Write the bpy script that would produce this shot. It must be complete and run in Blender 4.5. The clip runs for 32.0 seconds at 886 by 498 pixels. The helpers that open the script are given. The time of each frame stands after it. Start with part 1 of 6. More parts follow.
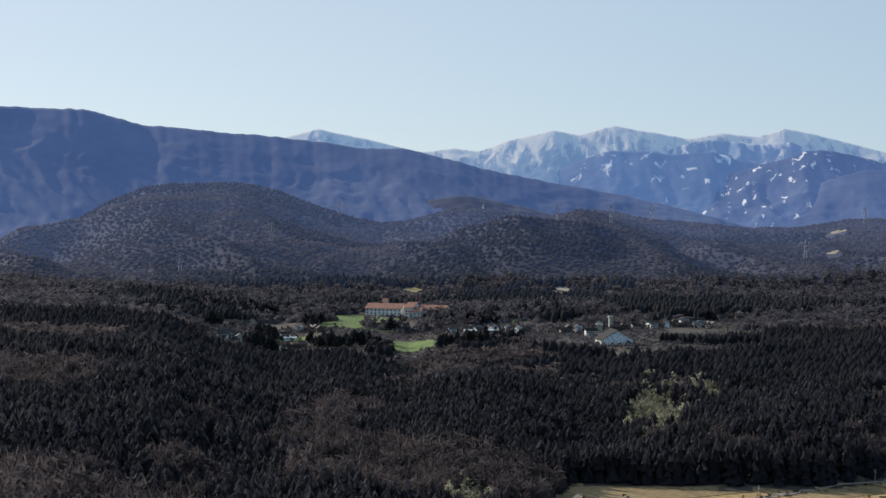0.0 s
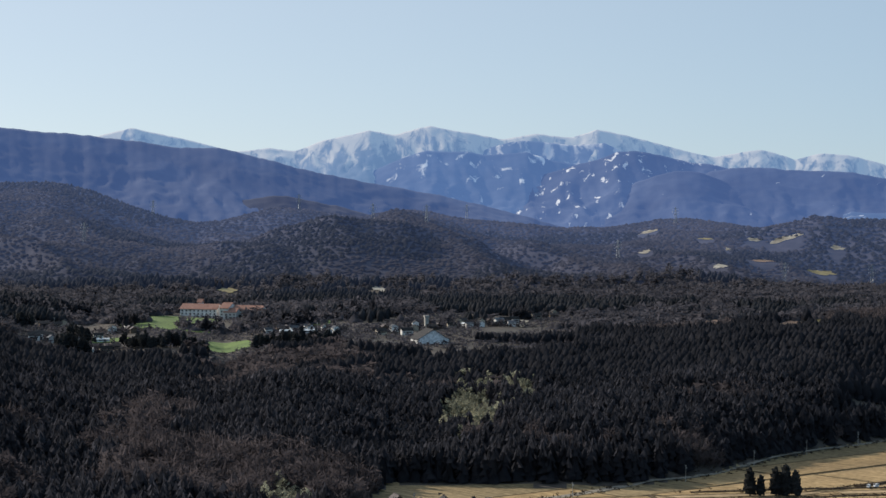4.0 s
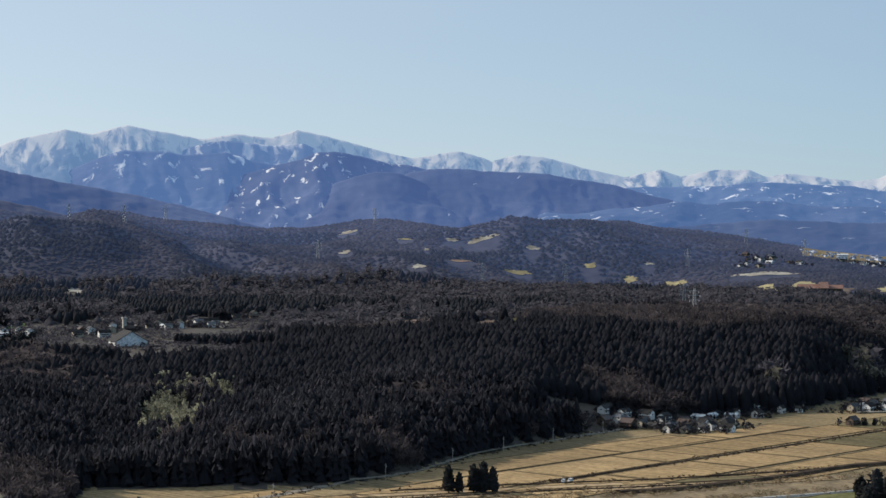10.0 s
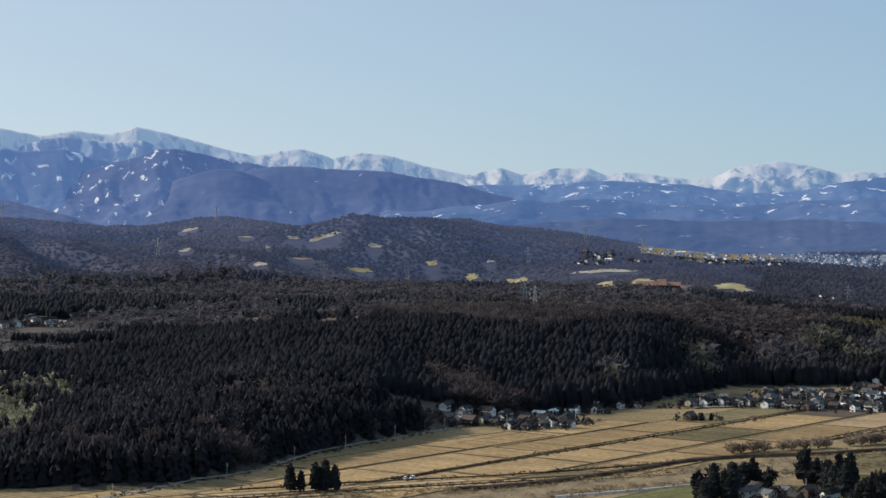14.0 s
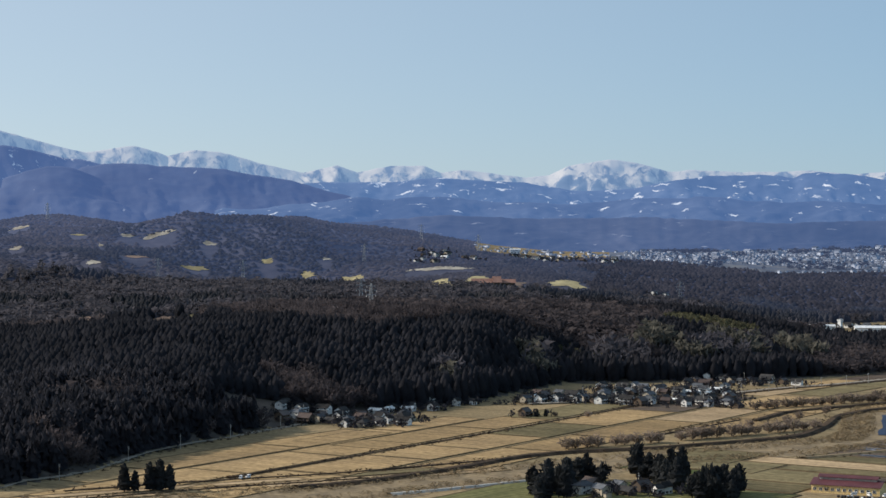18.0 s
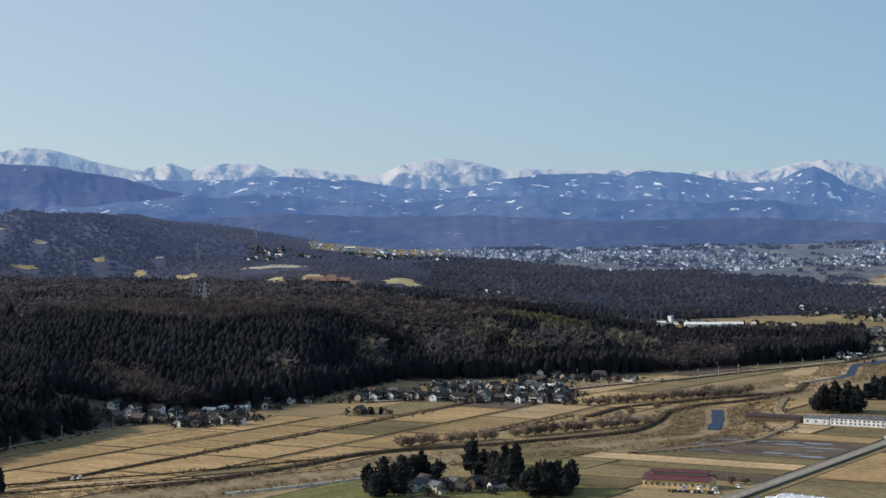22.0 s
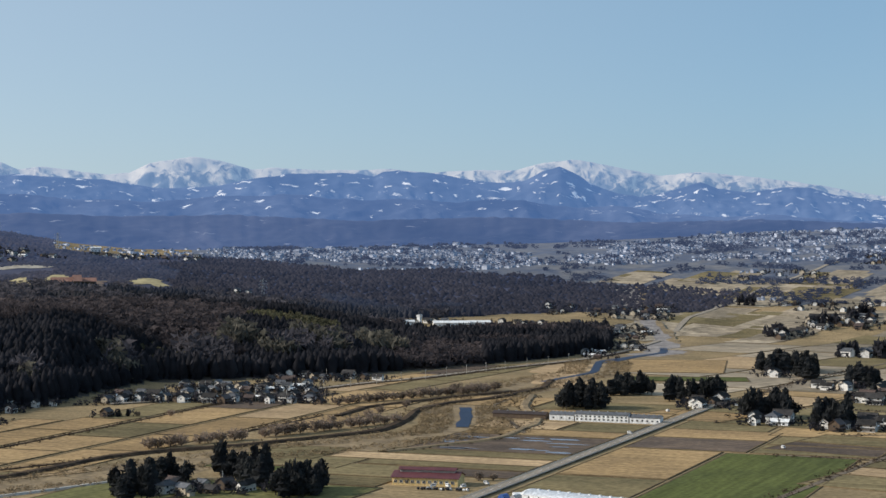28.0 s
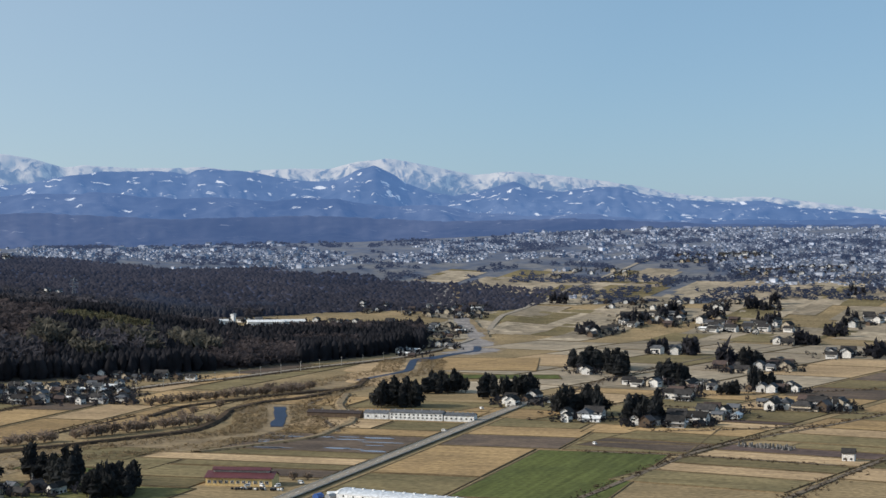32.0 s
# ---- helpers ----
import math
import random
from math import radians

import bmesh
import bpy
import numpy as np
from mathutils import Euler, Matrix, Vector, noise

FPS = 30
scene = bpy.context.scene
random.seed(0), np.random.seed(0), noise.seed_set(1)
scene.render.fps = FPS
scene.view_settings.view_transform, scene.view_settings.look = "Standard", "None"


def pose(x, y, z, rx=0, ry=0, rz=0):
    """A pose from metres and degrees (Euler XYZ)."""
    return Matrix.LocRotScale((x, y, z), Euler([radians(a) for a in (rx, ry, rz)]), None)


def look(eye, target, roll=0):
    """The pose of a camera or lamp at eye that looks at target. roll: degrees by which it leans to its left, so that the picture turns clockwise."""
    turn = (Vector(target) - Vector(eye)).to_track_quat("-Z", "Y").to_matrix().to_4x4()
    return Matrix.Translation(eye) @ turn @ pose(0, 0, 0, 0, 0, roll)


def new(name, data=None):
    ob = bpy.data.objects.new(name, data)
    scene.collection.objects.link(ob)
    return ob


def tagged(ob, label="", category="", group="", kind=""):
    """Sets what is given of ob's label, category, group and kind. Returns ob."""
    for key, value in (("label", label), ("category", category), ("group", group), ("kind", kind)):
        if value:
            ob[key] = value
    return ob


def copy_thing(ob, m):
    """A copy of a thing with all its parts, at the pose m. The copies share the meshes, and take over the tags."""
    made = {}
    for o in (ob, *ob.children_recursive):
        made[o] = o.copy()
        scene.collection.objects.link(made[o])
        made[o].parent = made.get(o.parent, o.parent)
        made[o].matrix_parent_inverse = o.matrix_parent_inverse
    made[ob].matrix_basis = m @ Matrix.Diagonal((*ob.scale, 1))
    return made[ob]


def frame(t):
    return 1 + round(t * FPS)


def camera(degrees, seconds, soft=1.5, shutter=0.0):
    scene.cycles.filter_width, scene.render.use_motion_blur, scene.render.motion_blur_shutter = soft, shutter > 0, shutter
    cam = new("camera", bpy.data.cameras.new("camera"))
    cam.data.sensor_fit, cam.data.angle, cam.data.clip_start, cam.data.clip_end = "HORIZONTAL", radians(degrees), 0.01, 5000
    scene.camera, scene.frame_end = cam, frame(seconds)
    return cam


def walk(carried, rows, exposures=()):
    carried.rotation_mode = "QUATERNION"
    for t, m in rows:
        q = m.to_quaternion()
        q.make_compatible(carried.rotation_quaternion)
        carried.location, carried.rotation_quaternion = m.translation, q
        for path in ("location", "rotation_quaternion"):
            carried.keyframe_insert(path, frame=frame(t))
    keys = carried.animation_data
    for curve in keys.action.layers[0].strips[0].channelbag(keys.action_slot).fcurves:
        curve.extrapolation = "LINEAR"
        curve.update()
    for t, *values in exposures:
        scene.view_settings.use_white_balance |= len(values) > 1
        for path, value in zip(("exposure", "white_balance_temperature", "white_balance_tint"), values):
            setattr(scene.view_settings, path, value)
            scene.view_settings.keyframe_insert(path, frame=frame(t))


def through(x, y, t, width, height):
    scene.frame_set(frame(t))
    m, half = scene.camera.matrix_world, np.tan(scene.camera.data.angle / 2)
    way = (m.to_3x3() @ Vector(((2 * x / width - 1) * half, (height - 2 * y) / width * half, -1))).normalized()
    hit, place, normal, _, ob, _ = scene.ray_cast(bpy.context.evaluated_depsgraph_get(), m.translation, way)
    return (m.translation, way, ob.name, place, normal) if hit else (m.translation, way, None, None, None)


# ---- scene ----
# The camera hangs still 150 m over the plain and turns to its right.
cam = camera(26.0, 32.0, soft=1.5)
EYE = 150.0
ROWS = [
    (0.0, 0.000, -0.750, -0.098), (0.5, 0.615, -0.750, -0.089), (1.0, 1.205, -0.761, -0.095), (1.5, 1.829, -0.766, -0.077),
    (2.0, 2.516, -0.766, -0.090), (2.5, 3.213, -0.762, -0.087), (3.0, 3.932, -0.753, -0.051), (3.5, 4.692, -0.744, -0.060),
    (5.5, 8.005, -0.760, -0.078), (6.0, 8.850, -0.755, -0.054), (6.5, 9.705, -0.772, -0.069), (7.0, 10.472, -0.772, -0.062),
    (7.5, 11.193, -0.757, -0.053), (8.0, 11.889, -0.749, -0.060), (8.5, 12.616, -0.746, -0.051), (9.0, 13.239, -0.744, -0.051),
    (9.5, 13.853, -0.729, -0.054), (10.0, 14.429, -0.719, -0.063), (10.5, 15.017, -0.725, -0.038), (11.0, 15.611, -0.724, -0.032),
    (11.5, 16.227, -0.732, -0.049), (12.0, 16.821, -0.737, -0.053), (12.5, 17.403, -0.751, -0.009), (13.0, 17.985, -0.755, -0.043),
    (13.5, 18.571, -0.764, -0.069), (14.0, 19.149, -0.780, -0.083), (14.5, 19.719, -0.797, -0.086), (16.5, 22.178, -0.811, -0.101),
    (17.0, 22.813, -0.820, -0.065), (17.5, 23.443, -0.829, -0.035), (18.0, 24.045, -0.844, -0.068), (18.5, 24.652, -0.868, -0.072),
    (19.0, 25.255, -0.882, -0.045), (19.5, 25.899, -0.882, -0.059), (20.0, 26.536, -0.879, -0.055), (20.5, 27.162, -0.878, -0.056),
    (21.0, 27.777, -0.882, -0.044), (21.5, 28.362, -0.891, -0.023), (22.0, 28.978, -0.897, -0.044), (22.5, 29.592, -0.901, -0.071),
    (23.0, 30.210, -0.896, -0.061), (23.5, 30.836, -0.898, -0.067), (24.0, 31.456, -0.901, -0.078), (24.5, 32.082, -0.899, -0.076),
    (25.0, 32.700, -0.904, -0.052), (25.5, 33.319, -0.908, -0.062), (27.5, 35.837, -0.903, -0.058), (28.0, 36.455, -0.904, -0.050),
    (28.5, 37.059, -0.905, -0.053), (29.0, 37.721, -0.909, -0.092), (29.5, 38.438, -0.909, -0.097), (30.0, 39.154, -0.923, -0.070),
    (30.5, 39.848, -0.934, -0.062), (31.0, 40.555, -0.935, -0.069), (31.5, 41.268, -0.935, -0.126), (32.0, 41.987, -0.933, -0.117),
]
walk(cam, [(t, pose(0, 0, EYE, 90 + pitch, roll, -yaw)) for t, yaw, pitch, roll in ROWS])

# ---- light ----
SUN_AZ, SUN_EL = -53.0, 26.0
world = bpy.data.worlds.new("sky")
scene.world = world
world.use_nodes = True
nt = world.node_tree
sky = nt.nodes.new("ShaderNodeTexSky")
sky.sky_type, sky.sun_disc = "NISHITA", False
sky.sun_elevation, sky.sun_rotation = radians(SUN_EL), radians(SUN_AZ)
sky.altitude, sky.air_density, sky.dust_density, sky.ozone_density = 1900.0, 0.8, 1.6, 1.6
back = nt.nodes["Background"]
back.inputs["Strength"].default_value = 0.122
# thin high haze evens out the blue of the clear sky and whitens it towards the sun
SUN_DIR = (math.sin(radians(SUN_AZ)) * math.cos(radians(SUN_EL)), math.cos(radians(SUN_AZ)) * math.cos(radians(SUN_EL)), math.sin(radians(SUN_EL)))
where = nt.nodes.new("ShaderNodeTexCoord")
toward = nt.nodes.new("ShaderNodeVectorMath")
toward.operation = "DOT_PRODUCT"
toward.inputs[1].default_value = SUN_DIR
nt.links.new(where.outputs["Generated"], toward.inputs[0])
spread = nt.nodes.new("ShaderNodeMapRange")
spread.inputs["From Min"].default_value, spread.inputs["From Max"].default_value = -0.12, 0.72
nt.links.new(toward.outputs["Value"], spread.inputs["Value"])
haze = nt.nodes.new("ShaderNodeMix")
haze.data_type = "RGBA"
haze.inputs["A"].default_value, haze.inputs["B"].default_value = (2.0, 3.5, 4.95, 1), (5.4, 6.0, 6.4, 1)
nt.links.new(spread.outputs["Result"], haze.inputs["Factor"])
veil = nt.nodes.new("ShaderNodeMix")
veil.data_type = "RGBA"
veil.inputs["Factor"].default_value = 0.62
nt.links.new(sky.outputs["Color"], veil.inputs["A"])
nt.links.new(haze.outputs["Result"], veil.inputs["B"])
nt.links.new(veil.outputs["Result"], back.inputs["Color"])
sun_data = bpy.data.lights.new("sun", "SUN")
sun_data.energy, sun_data.angle, sun_data.color = 4.8, radians(0.53), (1.0, 0.925, 0.82)
sun = new("sun", sun_data)
sun.matrix_world = look(tuple(500 * v for v in SUN_DIR), (0, 0, 0))
scene.view_settings.exposure = 0.0


# ---- materials ----
def mat(name, c1, c2, scale=0.05, rough=0.9, fine=1.0, bump=0.0, island=0.0, each=0.0, metal=0.0, spec=0.3, glow=None, warp=0.6, through=0.0, streak=None, haze_glow=None):
    """Two colours mixed by broad noise, fine grain over it, and chance from piece to piece."""
    m = bpy.data.materials.new(name)
    m.use_nodes = True
    t = m.node_tree
    n, link = t.nodes, t.links.new
    b = n["Principled BSDF"]
    b.inputs["Roughness"].default_value, b.inputs["Metallic"].default_value = rough, metal
    b.inputs["Specular IOR Level"].default_value = spec
    geo = n.new("ShaderNodeNewGeometry")
    big = n.new("ShaderNodeTexNoise")
    big.inputs["Scale"].default_value, big.inputs["Detail"].default_value, big.inputs["Distortion"].default_value = scale, 5.0, warp
    link(geo.outputs["Position"], big.inputs["Vector"])
    ramp = n.new("ShaderNodeValToRGB")
    ramp.color_ramp.elements[0].position, ramp.color_ramp.elements[1].position = 0.36, 0.64
    ramp.color_ramp.elements[0].color, ramp.color_ramp.elements[1].color = (*c1, 1), (*c2, 1)
    link(big.outputs["Fac"], ramp.inputs["Fac"])
    small = n.new("ShaderNodeTexNoise")
    small.inputs["Scale"].default_value, small.inputs["Detail"].default_value = fine, 4.0
    link(geo.outputs["Position"], small.inputs["Vector"])
    gain = n.new("ShaderNodeMapRange")
    gain.inputs["From Min"].default_value, gain.inputs["From Max"].default_value = 0.3, 0.7
    gain.inputs["To Min"].default_value, gain.inputs["To Max"].default_value = 0.72, 1.28
    link(small.outputs["Fac"], gain.inputs["Value"])
    value = gain.outputs["Result"]
    if streak is not None:
        # long bands left by machines along the rows, at a compass heading
        turned, bands = n.new("ShaderNodeMapping"), n.new("ShaderNodeTexNoise")
        turned.vector_type = "TEXTURE"
        turned.inputs["Rotation"].default_value, turned.inputs["Scale"].default_value = (0, 0, radians(90 - streak)), (70.0, 3.2, 1.0)
        bands.inputs["Scale"].default_value, bands.inputs["Detail"].default_value = 1.0, 4.0
        link(geo.outputs["Position"], turned.inputs["Vector"]), link(turned.outputs["Vector"], bands.inputs["Vector"])
        shade, times = n.new("ShaderNodeMapRange"), n.new("ShaderNodeMath")
        shade.inputs["From Min"].default_value, shade.inputs["From Max"].default_value = 0.3, 0.7
        shade.inputs["To Min"].default_value, shade.inputs["To Max"].default_value = 0.74, 1.20
        times.operation = "MULTIPLY"
        link(bands.outputs["Fac"], shade.inputs["Value"])
        link(value, times.inputs[0]), link(shade.outputs["Result"], times.inputs[1])
        value = times.outputs[0]
    for amount, node, out in ((island, geo, "Random Per Island"), (each, n.new("ShaderNodeObjectInfo") if each else None, "Random")):
        if amount:
            spread = n.new("ShaderNodeMapRange")
            spread.inputs["To Min"].default_value, spread.inputs["To Max"].default_value = 1 - amount, 1 + amount
            link(node.outputs[out], spread.inputs["Value"])
            mul = n.new("ShaderNodeMath")
            mul.operation = "MULTIPLY"
            link(value, mul.inputs[0]), link(spread.outputs["Result"], mul.inputs[1])
            value = mul.outputs[0]
    hsv = n.new("ShaderNodeHueSaturation")
    link(ramp.outputs["Color"], hsv.inputs["Color"]), link(value, hsv.inputs["Value"])
    link(hsv.outputs["Color"], b.inputs["Base Color"])
    if bump:
        relief = n.new("ShaderNodeBump")
        relief.inputs["Distance"].default_value = bump
        link(small.outputs["Fac"], relief.inputs["Height"])
        link(relief.outputs["Normal"], b.inputs["Normal"])
    if through:
        leaf, blend = n.new("ShaderNodeBsdfTranslucent"), n.new("ShaderNodeMixShader")
        link(hsv.outputs["Color"], leaf.inputs["Color"])
        blend.inputs["Fac"].default_value = through
        link(b.outputs["BSDF"], blend.inputs[1]), link(leaf.outputs["BSDF"], blend.inputs[2])
        link(blend.outputs["Shader"], n["Material Output"].inputs["Surface"])
    if haze_glow:
        # painted haze: hills, woods and town emit blue that grows with distance
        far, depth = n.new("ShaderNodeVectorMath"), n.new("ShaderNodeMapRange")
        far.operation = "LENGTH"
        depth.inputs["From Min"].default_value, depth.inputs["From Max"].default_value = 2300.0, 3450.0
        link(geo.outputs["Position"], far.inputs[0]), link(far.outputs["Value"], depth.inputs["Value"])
        b.inputs["Emission Color"].default_value = (*haze_glow, 1)
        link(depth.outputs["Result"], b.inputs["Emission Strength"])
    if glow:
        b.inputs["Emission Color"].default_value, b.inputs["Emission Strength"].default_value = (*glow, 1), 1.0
    return m


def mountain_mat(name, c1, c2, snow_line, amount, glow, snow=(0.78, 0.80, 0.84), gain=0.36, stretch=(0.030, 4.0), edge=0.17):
    """Far wooded mountain, its blue base and glow painting the haze of distance. Snow gathers with height and lies in
    streaks down the gullies.
    """
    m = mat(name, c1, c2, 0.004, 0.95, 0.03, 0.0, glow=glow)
    t = m.node_tree
    n, link = t.nodes, t.links.new
    b = n["Principled BSDF"]
    under = b.inputs["Base Color"].links[0].from_socket
    sep = n.new("ShaderNodeSeparateXYZ")
    fall = n.new("ShaderNodeAttribute")
    fall.attribute_name = "fall"
    link(fall.outputs["Vector"], sep.inputs["Vector"])
    high = n.new("ShaderNodeMapRange")
    high.inputs["From Min"].default_value, high.inputs["From Max"].default_value = snow_line, 0.0
    link(sep.outputs["Y"], high.inputs["Value"])
    scaled = n.new("ShaderNodeMapping")
    scaled.inputs["Scale"].default_value = (stretch[0], stretch[1], 1.0)
    link(fall.outputs["Vector"], scaled.inputs["Vector"])
    tex = n.new("ShaderNodeTexNoise")
    tex.inputs["Scale"].default_value, tex.inputs["Detail"].default_value, tex.inputs["Roughness"].default_value = 1.0, 6.0, 0.6
    tex.inputs["Distortion"].default_value = 0.5
    link(scaled.outputs["Vector"], tex.inputs["Vector"])
    add = n.new("ShaderNodeMath")
    add.operation = "MULTIPLY_ADD"
    add.inputs[1].default_value = gain
    link(high.outputs["Result"], add.inputs[0]), link(tex.outputs["Fac"], add.inputs[2])
    cut = n.new("ShaderNodeMapRange")
    cut.inputs["From Min"].default_value, cut.inputs["From Max"].default_value = amount, amount + edge
    link(add.outputs[0], cut.inputs["Value"])
    mix = n.new("ShaderNodeMix")
    mix.data_type = "RGBA"
    link(cut.outputs["Result"], mix.inputs["Factor"])
    link(under, mix.inputs["A"])
    mix.inputs["B"].default_value = (*snow, 1)
    link(mix.outputs["Result"], b.inputs["Base Color"])
    return m


GRASS = mat("dry_grass", (0.310, 0.229, 0.128), (0.200, 0.154, 0.088), 0.012, fine=0.3, streak=150, spec=0.05)
FLOOR = mat("woodland_floor", (0.085, 0.068, 0.056), (0.06, 0.052, 0.045), 0.01, fine=0.08)
# town ground and hill canopy carry a blue glow that paints haze
TOWNGROUND = mat("town_ground", (0.070, 0.076, 0.090), (0.135, 0.125, 0.105), 0.02, fine=0.06, spec=0.05, haze_glow=(0.030, 0.052, 0.110))
HILL = mat("hill_canopy", (0.056, 0.050, 0.056), (0.038, 0.036, 0.042), 0.006, fine=0.05, bump=1.0, spec=0.05, haze_glow=(0.046, 0.070, 0.148))
CEDAR = mat("cedar_needles", (0.053, 0.0525, 0.062), (0.034, 0.035, 0.043), 0.016, fine=0.08, island=0.13, through=0.6, spec=0.05)
CEDAR_LONE = mat("cedar_foliage", (0.034, 0.036, 0.036), (0.022, 0.024, 0.027), 0.1, fine=0.8, each=0.3, through=0.3, spec=0.1)
BARE = mat("bare_twigs", (0.102, 0.086, 0.088), (0.054, 0.047, 0.051), 0.02, fine=0.15, island=0.10, through=0.5, spec=0.05)
COPSE = mat("grey_copse", (0.104, 0.097, 0.110), (0.068, 0.066, 0.077), 0.02, fine=0.2, island=0.06, through=0.5, spec=0.05)
LEAFY = mat("evergreen_broadleaf", (0.140, 0.129, 0.104), (0.080, 0.077, 0.067), 0.03, fine=0.3, island=0.25, through=0.4, spec=0.05)
BARE_LONE = mat("winter_twigs", (0.260, 0.205, 0.165), (0.180, 0.145, 0.118), 0.1, fine=0.8, each=0.25, through=0.6, spec=0.05)
# hill and terrace woods emit blue as painted haze, more with distance
HILLWOOD = mat("hill_woodland", (0.088, 0.078, 0.086), (0.050, 0.048, 0.056), 0.005, fine=0.04, island=0.14, through=0.4, spec=0.05, haze_glow=(0.046, 0.070, 0.148))
TERRACEWOOD = mat("terrace_woods", (0.064, 0.058, 0.066), (0.038, 0.037, 0.045), 0.006, fine=0.04, island=0.14, through=0.4, spec=0.05, haze_glow=(0.022, 0.034, 0.072))
HILLPINE = mat("hill_conifers", (0.050, 0.050, 0.056), (0.034, 0.036, 0.042), 0.006, fine=0.04, island=0.14, through=0.4, spec=0.05, haze_glow=(0.046, 0.070, 0.148))
BAMBOO = mat("bamboo_leaves", (0.36, 0.345, 0.245), (0.15, 0.148, 0.105), 0.06, fine=0.5, island=0.45, through=0.35, spec=0.05)
GREENBAMBOO = mat("green_bamboo_leaves", (0.150, 0.138, 0.080), (0.092, 0.088, 0.056), 0.04, fine=0.4, island=0.3, through=0.4, spec=0.05)
BARK = mat("bark", (0.07, 0.052, 0.04), (0.045, 0.035, 0.028), 0.5, fine=3.0)
STUBBLE = mat("rice_stubble", (0.375, 0.257, 0.130), (0.270, 0.187, 0.099), 0.016, fine=0.25, each=0.18, streak=148, spec=0.05)
# stubble greyed to paint haze over the distant fields
HAZEFIELD = mat("hazed_stubble", (0.36, 0.295, 0.215), (0.245, 0.208, 0.155), 0.012, fine=0.1, each=0.25, streak=148, spec=0.05)
STRAW = mat("pale_straw", (0.450, 0.322, 0.190), (0.340, 0.245, 0.146), 0.016, fine=0.25, each=0.12, streak=148, spec=0.05)
OLIVE = mat("olive_stubble", (0.208, 0.166, 0.088), (0.134, 0.112, 0.061), 0.016, fine=0.25, each=0.18, streak=150, spec=0.05)
MEADOW = mat("winter_meadow", (0.165, 0.158, 0.066), (0.112, 0.112, 0.048), 0.016, fine=0.3, each=0.1, streak=60, spec=0.05)
GREEN = mat("young_wheat", (0.096, 0.110, 0.036), (0.070, 0.082, 0.030), 0.016, fine=0.3, each=0.1, streak=60, spec=0.05)
LAWN = mat("bright_lawn", (0.125, 0.180, 0.045), (0.095, 0.140, 0.038), 0.03, fine=0.3, each=0.1)
SOIL = mat("wet_soil", (0.145, 0.106, 0.078), (0.092, 0.070, 0.055), 0.03, 0.8, fine=0.25, each=0.15, streak=148, spec=0.08)
PURPLE = mat("ploughed_soil", (0.125, 0.090, 0.080), (0.09, 0.067, 0.060), 0.03, fine=0.25, each=0.1, streak=150, spec=0.05)
REED = mat("dry_reeds", (0.26, 0.190, 0.105), (0.165, 0.120, 0.068), 0.06, fine=0.3)
BUND = mat("grassy_bund", (0.150, 0.110, 0.062), (0.080, 0.060, 0.036), 0.05, fine=0.4, each=0.25, spec=0.05)
DITCH = mat("ditch_bank", (0.090, 0.062, 0.041), (0.042, 0.031, 0.023), 0.08, fine=0.5, spec=0.05)
GRAVEL = mat("gravel_track", (0.185, 0.150, 0.115), (0.12, 0.098, 0.075), 0.1, fine=0.8, spec=0.05)
SHINGLE = mat("river_shingle", (0.30, 0.275, 0.26), (0.19, 0.175, 0.17), 0.06, fine=0.3, spec=0.05)
ASPHALT = mat("asphalt", (0.30, 0.262, 0.215), (0.245, 0.215, 0.178), 0.05, 0.9, fine=0.8, spec=0.03)
CONCRETE = mat("concrete", (0.42, 0.40, 0.36), (0.33, 0.315, 0.285), 0.2, 0.9, fine=1.5, spec=0.1)
WATER = mat("river_water", (0.024, 0.038, 0.075), (0.016, 0.027, 0.055), 0.05, 0.4, fine=0.6, spec=0.03, bump=0.1)
PUDDLE = mat("puddle_water", (0.20, 0.185, 0.20), (0.14, 0.13, 0.15), 0.05, 0.2, fine=0.3, spec=0.3)
TILE = mat("roof_tiles", (0.052, 0.049, 0.048), (0.030, 0.029, 0.030), 0.3, 0.8, fine=2.5, each=0.45, spec=0.08)
TIN = mat("blue_grey_roof", (0.10, 0.105, 0.115), (0.065, 0.07, 0.08), 0.3, 0.75, fine=2.0, each=0.45, spec=0.12)
BROWNROOF = mat("brown_roof", (0.075, 0.050, 0.042), (0.05, 0.036, 0.032), 0.3, 0.5, fine=2.0, each=0.3)
REDROOF = mat("maroon_roof", (0.125, 0.042, 0.048), (0.085, 0.030, 0.036), 0.1, 0.5, fine=1.5)
ORANGEROOF = mat("terracotta_roof", (0.36, 0.205, 0.16), (0.28, 0.155, 0.12), 0.1, 0.8, fine=1.0, spec=0.05)
PLASTER = mat("white_plaster", (0.74, 0.72, 0.68), (0.60, 0.585, 0.56), 0.4, 0.8, fine=1.5, each=0.2)
BEIGE = mat("beige_siding", (0.50, 0.43, 0.33), (0.40, 0.345, 0.265), 0.4, 0.8, fine=1.5, each=0.3)
TIMBER = mat("brown_timber", (0.12, 0.085, 0.058), (0.085, 0.06, 0.043), 0.4, 0.8, fine=1.5, each=0.25)
YELLOW = mat("ochre_wall", (0.78, 0.57, 0.27), (0.68, 0.49, 0.22), 0.3, 0.8, fine=1.2)
WHITE = mat("white_sheet", (0.78, 0.78, 0.77), (0.66, 0.67, 0.67), 0.2, 0.5, fine=0.6, each=0.1)
ROOFSHEET = mat("pale_roof_sheet", (0.55, 0.58, 0.62), (0.46, 0.49, 0.53), 0.2, 0.5, fine=0.6, spec=0.2)
BLACKFILM = mat("black_film", (0.03, 0.03, 0.034), (0.02, 0.02, 0.024), 0.4, 0.4, fine=1.5)
